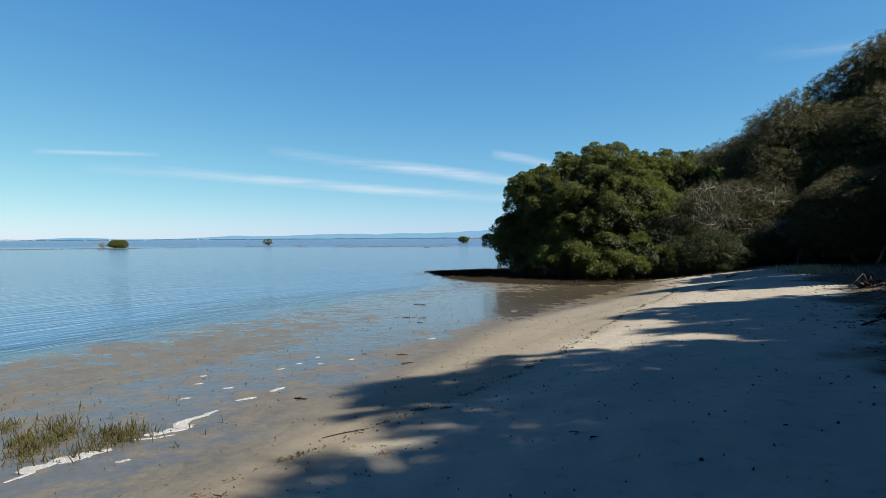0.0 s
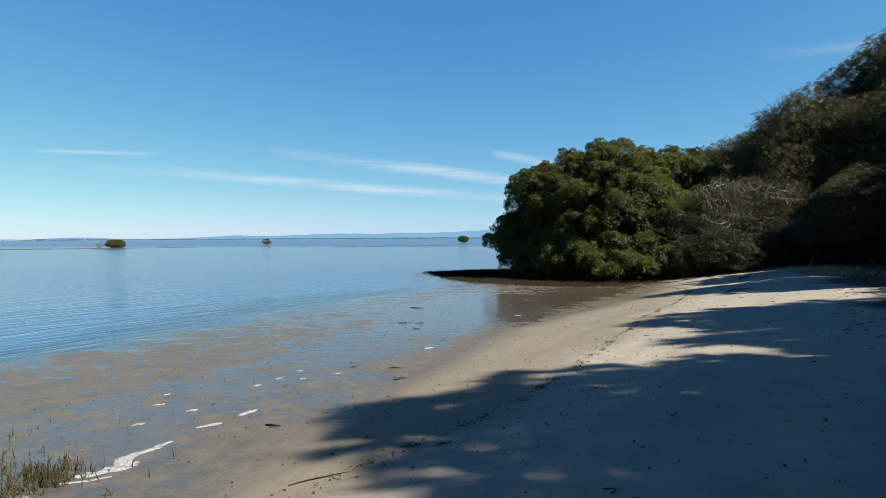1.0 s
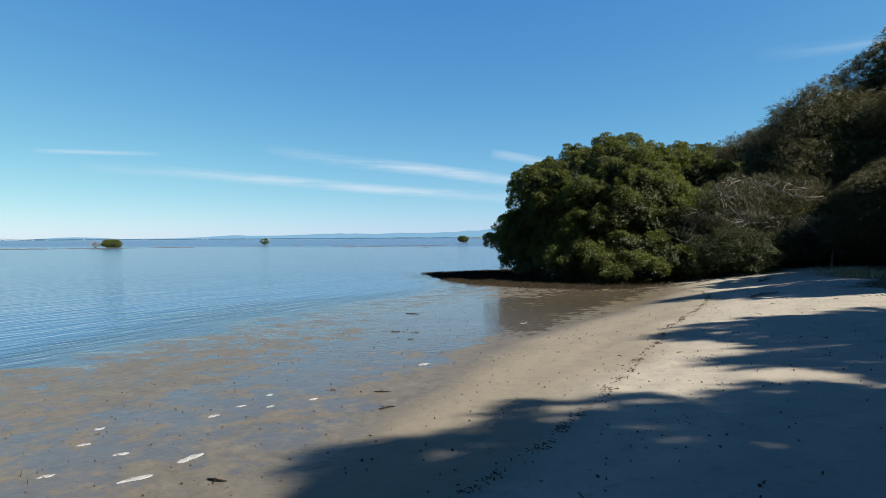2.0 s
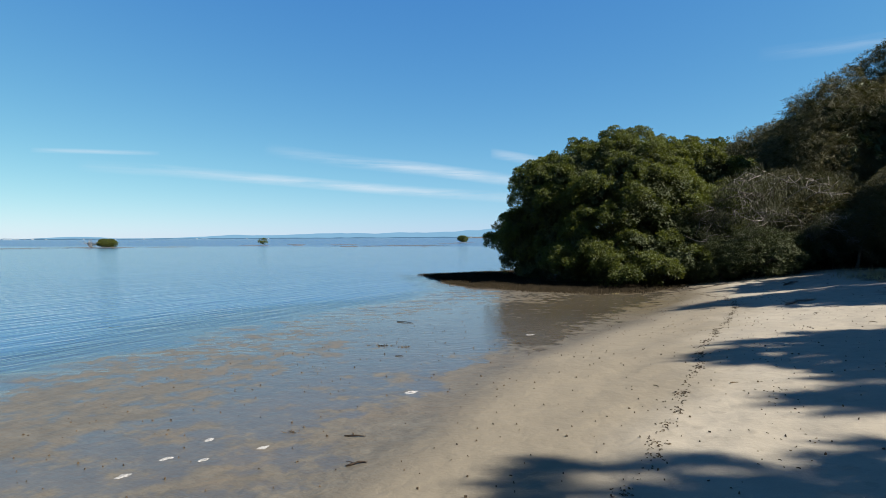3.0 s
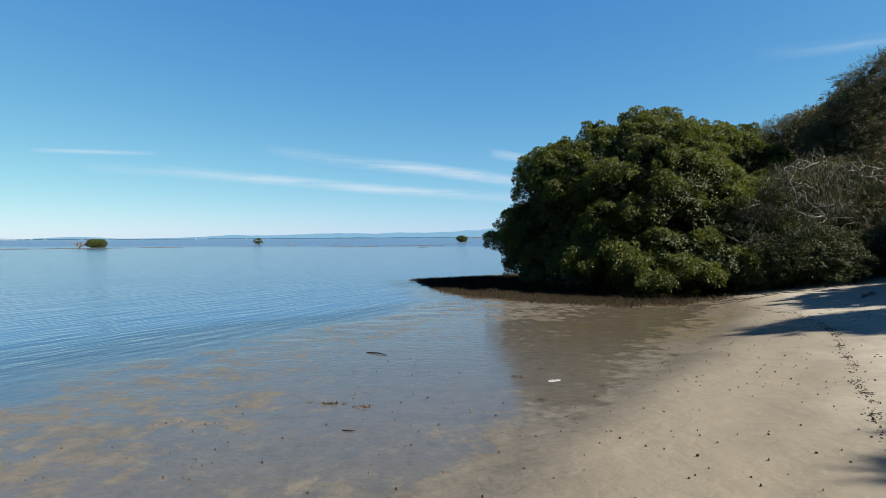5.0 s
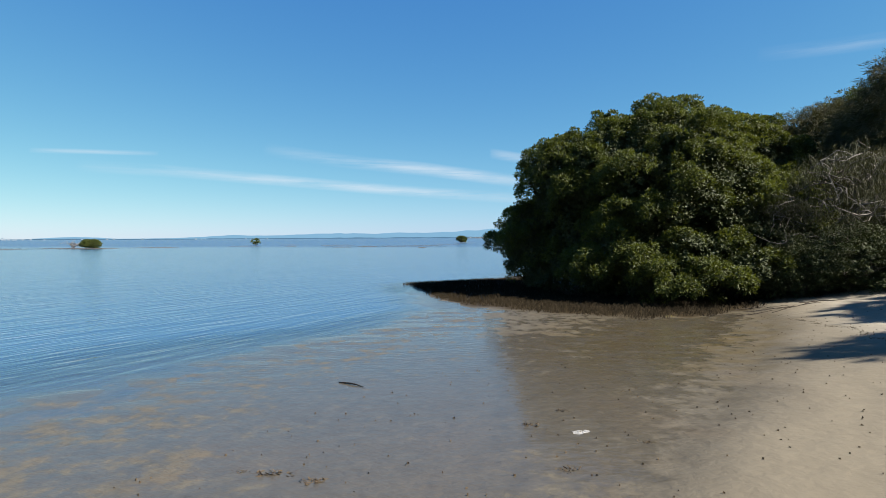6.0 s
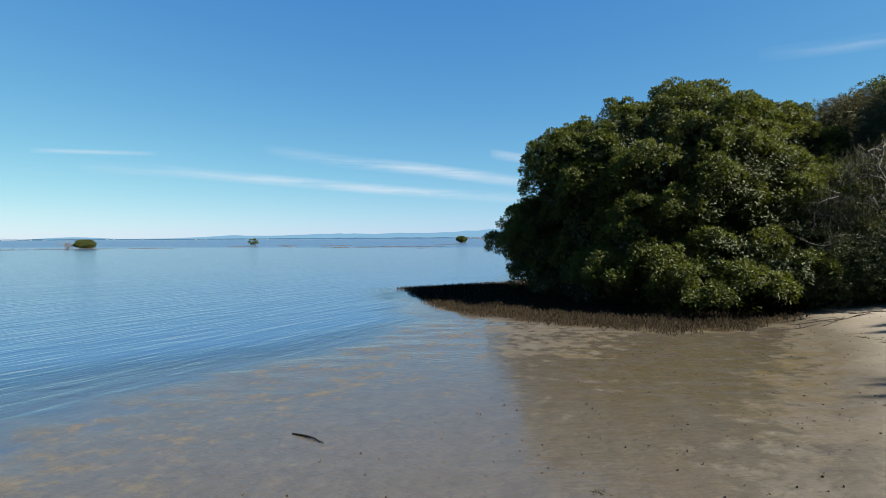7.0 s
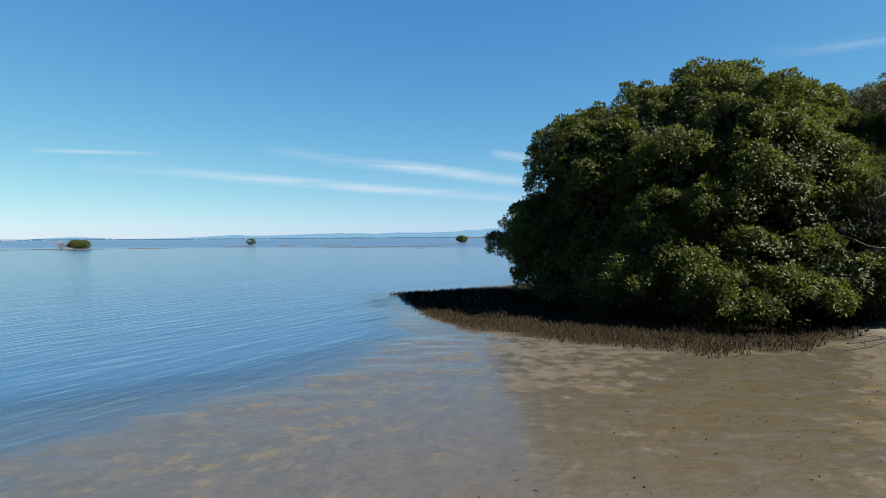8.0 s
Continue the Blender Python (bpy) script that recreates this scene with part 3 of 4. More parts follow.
def she_oak(h, r, seed, spacing=0.95, count=1000, length=0.27, width=0.013):
    """A she-oak with a tall ragged crown of needle foliage, standing at the origin."""
    rng = np.random.default_rng(seed)
    tree = empty("she_oak", 0, 0, 0)
    shapes = [(0, 0, h * 0.66, r * 0.8, r * 0.8, h * 0.33), (r * 0.35, -r * 0.4, h * 0.45, r * 0.75, r * 0.7, h * 0.25), (-r * 0.4, r * 0.1, h * 0.42, r * 0.7, r * 0.8, h * 0.24),
              (0.1 * r, 0.5 * r, h * 0.5, r * 0.7, r * 0.6, h * 0.25)]
    pts, nors = lumps_on(shapes, spacing, rng, h * 0.16)
    pts = pts + nors * rng.uniform(-0.4, 0.35, (len(pts), 1))
    part("crown", mesh_of("crown", *needles(pts, nors, 0.85, count, length, width, rng), NEEDLE), tree)
    inner, turned = lumps_on([(s[0], s[1], s[2], s[3] * 0.76, s[4] * 0.76, s[5] * 0.8) for s in shapes], 0.95, rng, h * 0.16)
    part("inner_foliage", mesh_of("inner_foliage", *needles(inner, turned, 0.8, 260, 0.34, 0.10, rng), SHADED_LEAF), tree, "inner sprays coloured dark for crown shade")
    tree_wood(tree, (0, 0, 0), pts[rng.choice(len(pts), 10, replace=False)], 0.05 + 0.014 * h, rng, BARK, 4)
    return tree


def planted(kind, spots, label, group):
    """Copies of a tree on the ground: x, y, height ratio, width ratio, turn."""
    for i, (x, y, sz, sx, turn) in enumerate(spots):
        m = pose(x, y, at_ground(x, y) - 0.05, 0, 0, turn) @ Matrix.Diagonal((sx, sx, sz, 1))
        ob = kind if i == len(spots) - 1 else copy_thing(kind, m)
        if ob is kind:
            kind.matrix_basis = m
        tagged(ob, label, "tree", group)


big_mangrove()
tall_label = "tall dark she-oak with ragged needle foliage at the beach edge"
planted(she_oak(11.0, 3.1, 31, 0.85, 1700, 0.20, 0.017), [(21.8, 27.0, 0.90, 1.0, 20), (27, 31, 1.05, 1.1, 200)], tall_label, "she-oaks behind the beach")
# Unseen coarse trees: those at right cast the beach shadows, those behind block sky.
planted(she_oak(11.0, 3.1, 34, 1.1, 330, 0.6, 0.10), [(9.6, 1.6, 0.755, 0.56, 120), (10.6, -1.5, 0.80, 0.75, 270), (13.6, 2.8, 0.68, 0.62, 300), (15, -1.5, 0.9, 0.9, 40), (6.5, -5.6, 1.25, 1.1, 90),
        (1.5, -6.6, 1.3, 1.15, 330), (-4, -8.6, 1.25, 1.1, 190), (11.9, 4.0, 0.66, 0.42, 45), (24.5, 13.0, 0.85, 0.9, 70), (22, 17.2, 0.75, 0.85, 15), (13.5, -7, 1.0, 1.0, 10), (27, 20, 1.0, 1.1, 160), (14.6, 11.5, 0.63, 0.54, 210), (11.75, 6.0, 0.63, 0.46, 45), (17.0, 15.0, 0.62, 0.7, 330)],
        tall_label, "she-oaks behind the beach")
# Added trees, all out of view, that keep sky light off the shaded sand.
planted(broad_tree(9.5, 3.4, 47, 1.25, 0.3, 40), [(17, 2.5, 0.95, 1.0, 60), (21.5, 7, 0.95, 1.0, 130), (19.5, -3, 1.1, 1.1, 10), (14, -3.5, 1.0, 0.95, 200), (8.6, -6.8, 1.15, 1.1, 80), (4.2, -6.0, 1.1, 1.0, 310),
        (-0.6, -6.0, 1.1, 1.0, 250), (-5.2, -7.0, 1.1, 1.05, 20), (-10, -9.5, 1.15, 1.15, 170)],
        "unseen dense dark broad-leaved tree added to block sky light", "forest trees behind the beach")
planted(she_oak(8.0, 2.7, 32, 0.75, 1300, 0.2, 0.016), [(19.2, 35, 0.86, 1.05, 0), (18.6, 22.6, 0.8, 0.85, 90), (15.2, 20.2, 0.40, 0.62, 30), (17.2, 23.2, 0.55, 0.75, 250), (18.3, 29.0, 0.72, 0.9, 100), (13.4, 23.6, 0.42, 0.62, 300), (16.2, 25.5, 0.85, 0.9, 150)],
        "she-oak with olive-brown needle foliage and grey limbs", "she-oaks behind the beach")
planted(broad_tree(8.5, 3.0, 41), [(24.2, 38.5, 0.98, 1.1, 30), (19.6, 41, 0.82, 0.9, 140), (29, 41, 1.05, 1.2, 250), (15.4, 33.5, 0.60, 0.95, 80), (23, 34, 0.92, 1.0, 0)],
        "broad-leaved forest tree with a lumpy green crown", "forest trees behind the beach")
planted(broad_tree(2.4, 1.4, 43, 0.5, 0.08, 50, SHADED_LEAF), [(9.4, 21.7, 0.55, 0.6, 40), (10.3, 21.3, 0.6, 0.65, 170), (11.4, 21.6, 0.5, 0.6, 250), (12.0, 26.0, 1.2, 1.2, 200), (20, 31, 1.5, 1.7, 75)],
        "low dark shrub under the beach trees", "shrubs under the trees")


# ---- half-dead weeping tree beside the mangrove ----
def weeping_tree(seed):
    """A leaning she-oak with bare grey limbs and hanging sprays, standing at the origin and reaching to -x and -y."""
    rng = np.random.default_rng(seed)
    tree = empty("weeping_she_oak", 0, 0, 0)
    trunk = bent((0.3, 0.5, -0.1), (-0.4, -0.2, 2.3), rng, 8, 0.06)
    part("trunk", mesh_of("trunk", *tube(trunk, np.linspace(0.13, 0.07, 8), 8, 3), GREY_WOOD, True), tree)
    sprays = []
    for i in range(15):
        ang = rng.uniform(2.6, 6.0)
        reach = rng.uniform(1.2, 2.6)
        start = trunk[rng.integers(3, 8)]
        end = start + np.array([math.cos(ang) * reach, math.sin(ang) * reach * 0.8, rng.uniform(-0.9, 1.3)])
        limb = bent(start, end, rng, 9, 0.10, 0.22)
        chunks = []
        for j in range(9):
            k = rng.integers(2, 9)
            tip = limb[k] + rng.normal(size=3) * np.array([0.45, 0.4, 0.28])
            twig = bent(limb[k], tip, rng, 5, 0.15, 0.1)
            chunks.append(tube(twig, np.linspace(0.016, 0.005, 5), 4, j))
            if rng.uniform() < 0.7:
                sprays += [twig[2], twig[4], tip]
        bough = part("limb", mesh_of("limb", *tube(limb, np.linspace(0.025, 0.005, 9), 6, i), GREY_WOOD, True), tree, "bare grey limb")
        tagged(part("twig_spray", mesh_of("twig_spray", *gather(chunks), GREY_WOOD, True), bough), kind="stuff")
    pts = np.array(sprays)
    q = np.repeat(pts, 28, 0)
    q = q + rng.normal(size=q.shape) * np.array([0.17, 0.17, 0.12])
    way = np.array([0, 0, -1.0]) + rng.normal(size=q.shape) * 0.42
    part("foliage", mesh_of("foliage", *leaves(q, way, 0.21, 0.011, rng, 0.05), DRY_NEEDLE), tree, "hanging grey-green needle sprays")
    return tree


weeping = weeping_tree(51)
for x, y, sz, turn in ((10.4, 22.2, 0.8, -25), (12.6, 21.6, 0.62, 40), (13.6, 21.0, 0.5, 30), (15.2, 19.0, 0.5, 60)):
    m = pose(x, y, at_ground(x, y) - 0.05, 0, 0, turn) @ Matrix.Scale(sz, 4)
    tagged(copy_thing(weeping, m), "small weeping she-oak with hanging grey-green sprays", "tree", "weeping she-oaks")
weeping.matrix_basis = pose(11.6, 22.6, at_ground(11.6, 22.6) - 0.05) @ Matrix.Scale(1.12, 4)
tagged(weeping, "half-dead weeping she-oak with bare grey limbs beside the mangrove", "tree", "weeping she-oaks")



def bare_tree(seed, h):
    """A dead tree: a forked grey trunk and crooked bare limbs."""
    rng = np.random.default_rng(seed)
    tree = empty("bare_tree", 0, 0, 0)
    tops = np.stack([rng.normal(size=9) * h * 0.2, rng.normal(size=9) * h * 0.2, h * rng.uniform(0.6, 1.0, 9)], -1)
    tree_wood(tree, (0, 0, 0), tops, 0.055, rng, BARK, 9, 1.0)
    return tree


for x, y, h, seed in ((16.6, 24.4, 4.8, 56), (17.6, 23.0, 3.6, 58)):
    ob = bare_tree(seed, h)
    ob.matrix_basis = pose(x, y, at_ground(x, y) - 0.05)
    tagged(ob, "dead tree with crooked bare grey limbs before the forest", "tree", "dead trees at the forest edge")

# ---- pencil roots ----


def pegs(xy, height, girth, seed, material, name, label):
    """Upright pencil roots on the mud: tapered pegs with a slight bend, joined."""
    rng = np.random.default_rng(seed)
    n = len(xy)
    z = ground_z(xy[:, 0], xy[:, 1])
    h = height * rng.uniform(0.45, 1.25, n)
    g = girth * rng.uniform(0.7, 1.3, n)
    lean = rng.normal(size=(n, 2)) * 0.24
    bend = rng.normal(size=(n, 2)) * 0.12
    rings = []
    for k, w in ((0.0, 1.0), (0.55, 0.85), (1.0, 0.35)):
        cx = xy[:, 0] + (lean[:, 0] * k + bend[:, 0] * k * k) * h
        cy = xy[:, 1] + (lean[:, 1] * k + bend[:, 1] * k * k) * h
        cz = z - 0.02 + h * k
        for a in range(3):
            rings.append(np.stack([cx + g * w * math.cos(a * 2.094), cy + g * w * math.sin(a * 2.094), cz], -1))
    v = np.stack(rings, 1).reshape(-1, 3)
    f = [(r * 3 + a, r * 3 + (a + 1) % 3, r * 3 + 3 + (a + 1) % 3, r * 3 + 3 + a) for r in range(2) for a in range(3)]
    f = (np.array(f)[None] + np.arange(n)[:, None, None] * 9).reshape(-1, 4)
    return tagged(new(name, mesh_of(name, v, f, material)), label, "roots", kind="stuff")


rng = np.random.default_rng(61)
xy = np.stack([rng.uniform(-1.2, 8.0, 42000), rng.uniform(18.9, 31, 42000)], -1)
front = np.interp(xy[:, 0], [-1.2, -0.7, 0.2, 1.0, 2.7, 3.6, 4.6, 6.0, 7.0, 8.0], [29.2, 28.4, 24.3, 22.0, 20.6, 19.9, 19.4, 19.5, 20.1, 20.9])
gap = xy[:, 1] - front + 0.35 * smooth_noise(xy[:, 0], xy[:, 1], 0.5, 62)
keep = (gap > 0) & (xy[:, 1] < np.where(xy[:, 0] < 4.0, 31.5, front + 4.0)) & (rng.uniform(size=len(xy)) < np.clip(0.25 + gap * 0.9, 0, 1)) & (xy[:, 0] > shore_x(xy[:, 1]) - 0.35)
pegs(xy[keep], 0.095, 0.010, 63, ROOT, "mangrove_pencil_roots", "dense brown pencil roots standing in mud under the mangrove")
xy = np.stack([rng.uniform(-8.5, -2.0, 52000), rng.uniform(2.4, 6.0, 52000)], -1)
blob = np.exp(-(((xy[:, 0] + 3.9) / 1.25) ** 2 + ((xy[:, 1] - 4.62) / 0.52) ** 2)) + np.exp(-(((xy[:, 0] + 6.0) / 1.6) ** 2 + ((xy[:, 1] - 4.2) / 0.85) ** 2))
clump = 0.5 + 0.5 * smooth_noise(xy[:, 0], xy[:, 1], 0.22, 64)
keep = rng.uniform(size=len(xy)) < np.clip(blob * 2.0 - 0.4, 0.004, 1) * clump ** 2.0 * 2.2
pegs(xy[keep], 0.080, 0.0048, 65, GREEN_ROOT, "shore_pencil_roots", "patch of olive-brown pencil roots on the wet flat")

# ---- foam, sticks and debris on the flats ----


def rough_line(rng, steps):
    """A smooth random curve between -1 and 1."""
    k = max(4, steps // 4)
    return np.interp(np.linspace(0, k - 1, steps), range(k), rng.uniform(-1, 1, k))


def foam_patch(points, width, seed):
    """A low, lumpy strip or pad of foam along a path on the flat."""
    rng = np.random.default_rng(seed)
    p = np.array(points, float)
    steps = max(12, 18 * (len(p) - 1))
    t = np.linspace(0, len(p) - 1, steps)
    cx, cy = np.interp(t, range(len(p)), p[:, 0]), np.interp(t, range(len(p)), p[:, 1])
    cx, cy = cx + rough_line(rng, steps) * width * 0.25, cy + rough_line(rng, steps) * width * 0.25
    d = unit(np.stack([np.gradient(cx), np.gradient(cy)], -1))
    w = width * (np.sin(np.linspace(0.12, math.pi - 0.12, steps)) ** 0.5) * (1 + 0.3 * rough_line(rng, steps))
    edge_a, edge_b = 1.1 + 0.6 * rough_line(rng, steps), 1.1 + 0.6 * rough_line(rng, steps)
    rows = []
    for r in np.linspace(-1, 1, 7):
        side = w * np.where(r > 0, edge_a, edge_b)
        x = cx - d[:, 1] * side * r * 0.5
        y = cy + d[:, 0] * side * r * 0.5
        z = np.maximum(ground_z(x, y), 0) - 0.004 + 0.008 * (1 - r * r) * (0.6 + 0.6 * rng.uniform(size=steps))
        rows.append(np.stack([x, y, z], -1))
    f = [(r * steps + i, r * steps + i + 1, (r + 1) * steps + i + 1, (r + 1) * steps + i) for r in range(6) for i in range(steps - 1)]
    return tagged(new("foam_patch", mesh_of("foam_patch", np.concatenate(rows), f, FOAM, True)), "low white strip of sea foam on wet sand", "foam", "foam along the tide line")


foam_patch([(-3.05, 3.85), (-2.95, 4.2), (-2.66, 4.42)], 0.17, 1)
foam_patch([(-2.55, 4.72), (-2.32, 4.84), (-2.35, 5.12), (-2.2, 5.36)], 0.17, 2)
foam_patch([(-2.6, 4.62), (-2.3, 4.70)], 0.07, 20)
foam_patch([(-2.14, 5.74), (-1.98, 5.86)], 0.09, 3)
foam_patch([(-1.92, 6.05), (-1.78, 6.25)], 0.08, 4)
for i, (x, y) in enumerate([(-2.45, 6.27), (-2.87, 6.5), (-2.75, 5.88), (-0.19, 9.2), (-2.42, 4.15), (1.62, 12.7), (-1.95, 7.5), (-1.65, 7.45), (-2.1, 7.2), (-1.28, 7.67), (-3.0, 6.9), (-1.79, 7.87)]):
    size = 0.10 if i in (3, 5) else 0.058
    foam_patch([(x - size * 0.5, y - 0.03), (x, y), (x + size * 0.5, y + 0.02)], size * 1.15, 30 + i)


def stick(points, girth, seed, label, material=DARK_WOOD, forks=1):
    """A bent stick lying on the ground, with a side twig."""
    rng = np.random.default_rng(seed)
    a, b = np.array(points[0], float), np.array(points[1], float)
    path = bent((*a, 0), (*b, 0), rng, 7, 0.06)
    path[:, 2] = np.maximum(ground_z(path[:, 0], path[:, 1]), -0.01) + girth * 0.7 + np.array([0, 0.2, 0.5, 0.9, 0.6, 0.3, 0.1]) * girth
    chunks = [tube(path, girth * np.array([0.6, 1.0, 0.95, 1.0, 0.8, 0.7, 0.35]), 7, seed)]
    for _ in range(forks):
        k = rng.integers(2, 5)
        tip = path[k] + np.array([*(rng.normal(size=2) * 0.25 * np.linalg.norm(b - a)), girth])
        chunks.append(tube(bent(path[k], tip, rng, 4, 0.1), np.linspace(girth * 0.6, girth * 0.2, 4), 5, seed))
    return tagged(new("driftwood_stick", mesh_of("driftwood_stick", *gather(chunks), material, True)), label, "stick", "sticks on the shore")


on_flat = "dark wet stick lying on the tidal flat"
stick([(-0.77, 14.55), (-0.44, 14.30)], 0.009, 1, on_flat, forks=0)
stick([(-0.67, 7.88), (-0.49, 7.86)], 0.007, 2, on_flat, forks=0)
stick([(-0.52, 11.12), (-0.40, 11.10)], 0.006, 3, on_flat, forks=0)
stick([(-1.55, 5.75), (-1.40, 5.7)], 0.009, 5, on_flat)
stick([(-0.55, 7.25), (-0.40, 7.28)], 0.008, 6, on_flat)
stick([(-0.95, 4.30), (-0.58, 4.40)], 0.0045, 7, "thin dark stick lying on dry sand", forks=0)
stick([(9.2, 18.0), (9.9, 18.5)], 0.025, 8, "forked grey driftwood branch on the upper beach", GREY_WOOD, 4)
stick([(6.4, 13.4), (7.3, 13.9)], 0.02, 9, "grey driftwood branch on the upper beach", GREY_WOOD, 3)
stick([(5.0, 6.6), (5.5, 6.9)], 0.012, 10, "thin dark stick lying on dry sand", forks=3)


for i, (xa, ya, xb, yb) in enumerate([(6.6, 19.5, 7.6, 19.9), (7.0, 20.0, 8.2, 20.1), (7.4, 19.6, 8.4, 20.4), (6.9, 20.3, 7.9, 20.6), (8.0, 20.0, 9.0, 20.5), (8.6, 20.6, 9.6, 20.4)]):
    stick([(xa, ya), (xb, yb)], 0.008, 40 + i, "dark dead branch lying on sand under the mangrove", forks=4)


def litter(xy, length, width, seed, material, name, label, lift=0.004):
    """Many small curled scraps lying on the ground, joined."""
    rng = np.random.default_rng(seed)
    n = len(xy)
    z = np.maximum(ground_z(xy[:, 0], xy[:, 1]), -0.005) + lift
    ang = rng.uniform(0, 2 * math.pi, n)
    l, w = length * rng.uniform(0.4, 1.5, n), width * rng.uniform(0.5, 1.4, n)
    d, s = np.stack([np.cos(ang), np.sin(ang)], -1), np.stack([-np.sin(ang), np.cos(ang)], -1)
    curl = rng.normal(size=n) * 0.8
    rows = []
    for k, b in ((-0.5, 0.4), (-0.15, 1.0), (0.2, 0.9), (0.5, 0.3)):
        mid = xy + d * (l * k)[:, None] + s * (curl * l * k * k * 2)[:, None]
        up = z + w * (0.5 + rng.uniform(0, 0.9, n))
        for side in (-1, 1):
            q = mid + s * (side * w * b * 0.5)[:, None]
            rows.append(np.stack([q[:, 0], q[:, 1], z - 0.003], -1))
        rows.append(np.stack([mid[:, 0], mid[:, 1], up], -1))
    v = np.stack(rows, 1).reshape(-1, 3)
    f = []
    for r in range(3):
        f += [(r * 3, r * 3 + 3, r * 3 + 5, r * 3 + 2), (r * 3 + 2, r * 3 + 5, r * 3 + 4, r * 3 + 1)]
    f = (np.array(f)[None] + np.arange(n)[:, None, None] * 12).reshape(-1, 4)
    return tagged(new(name, mesh_of(name, v, f, material)), label, "debris", kind="stuff")


rng = np.random.default_rng(71)
LINE = np.array([(-2.6, 1.8), (-1.9, 2.8), (-1.4, 3.6), (-0.6, 4.4), (0.45, 5.3), (1.35, 6.6), (2.05, 7.75), (3.65, 10.6), (4.95, 12.6), (6.3, 14.9), (7.05, 16.9), (7.2, 18.7)])


def along(line, n, spread):
    run = np.concatenate([[0], np.cumsum(np.linalg.norm(np.diff(line, axis=0), axis=1))])
    t = np.interp(rng.uniform(0, run[-1], n), run, range(len(line)))
    t = t + 0.05 * np.sin(t * 23)
    p = np.stack([np.interp(t, range(len(line)), line[:, 0]), np.interp(t, range(len(line)), line[:, 1])], -1)
    return p + rng.normal(size=(n, 2)) * spread + 0.06 * np.sin(t * 9)[:, None]


litter(np.concatenate([along(LINE, 1500, 0.034), along(LINE[:8] + np.array([0.75, -0.1]), 160, 0.12)]), 0.015, 0.0026, 72, WEED, "tide_wrack", "dark line of dried seaweed scraps along the beach")
scatter = np.stack([rng.uniform(-5, 9, 2700), rng.uniform(2.5, 20, 2700)], -1)
e1 = scatter[:, 0] - wet_x(scatter[:, 1])
scatter = scatter[(e1 > -4) & (e1 < 5.0)]
litter(scatter, 0.013, 0.0075, 73, WEED, "sand_debris", "scattered small cones and twig bits on sand")
up = np.stack([rng.uniform(0.5, 14, 21000), rng.uniform(2, 23, 21000)], -1)
edge = up[:, 0] - np.interp(up[:, 1], [0, 5.9, 10, 14.7, 20, 24], [2.6, 4.6, 7.0, 10.0, 12.8, 11.2])
up = up[(edge > -4.0) & (rng.uniform(size=len(up)) < np.clip((edge + 0.8) * 0.45, 0.011, 0.95))]
litter(up, 0.06, 0.0045, 74, WEED, "leaf_litter", "dark fallen needles, twigs and leaves at the beach edge")


def weed_clump(x, y, size, material, seed, label):
    """A small tangled clump of dry weed or leaves."""
    rng = np.random.default_rng(seed)
    n = 40
    q = np.stack([x + rng.normal(size=n) * size, y + rng.normal(size=n) * size * 0.5, np.full(n, at_ground(x, y) - 0.004)], -1)
    way = np.stack([rng.normal(size=n), rng.normal(size=n), np.abs(rng.normal(size=n)) * 0.35], -1)
    v, f = leaves(q, way, size * 1.1, size * 0.22, rng)
    return tagged(new("weed_clump", mesh_of("weed_clump", v, f, material)), label, "seaweed", "weed on the sand", "stuff")


for i, (x, y, size, material, label) in enumerate([(-1.12, 3.9, 0.04, GRASS, "small clump of olive seagrass on sand"), (-0.42, 3.75, 0.035, RED_LEAF, "small heap of reddish dead leaves on sand"),
                                                   (-0.62, 3.95, 0.03, GRASS, "small clump of olive seagrass on sand"), (-1.35, 3.35, 0.035, WEED, "small clump of dark seaweed on sand"),
                                                   (0.05, 4.7, 0.035, WEED, "small clump of dark seaweed on sand"), (-1.13, 8.0, 0.03, WEED, "small clump of dark seaweed on the wet flat"),
                                                   (1.35, 11.9, 0.04, WEED, "low clump of dark seaweed on the wet flat"), (1.25, 12.9, 0.045, WEED, "low clump of dark seaweed on the wet flat"),
                                                   (1.6, 13.3, 0.035, WEED, "low clump of dark seaweed on the wet flat"), (2.1, 12.4, 0.03, WEED, "low clump of dark seaweed on the wet flat"),
                                                   (-0.75, 11.95, 0.06, WEED, "low clump of dark seaweed on the wet flat"), (-0.45, 11.8, 0.05, WEED, "low clump of dark seaweed on the wet flat"),
                                                   (-1.0, 12.0, 0.03, WEED, "low clump of dark seaweed on the wet flat"), (5.2, 19.6, 0.06, GRASS, "clump of olive weed beside the pencil roots")]):
    weed_clump(x, y, size, material, 80 + i, label)


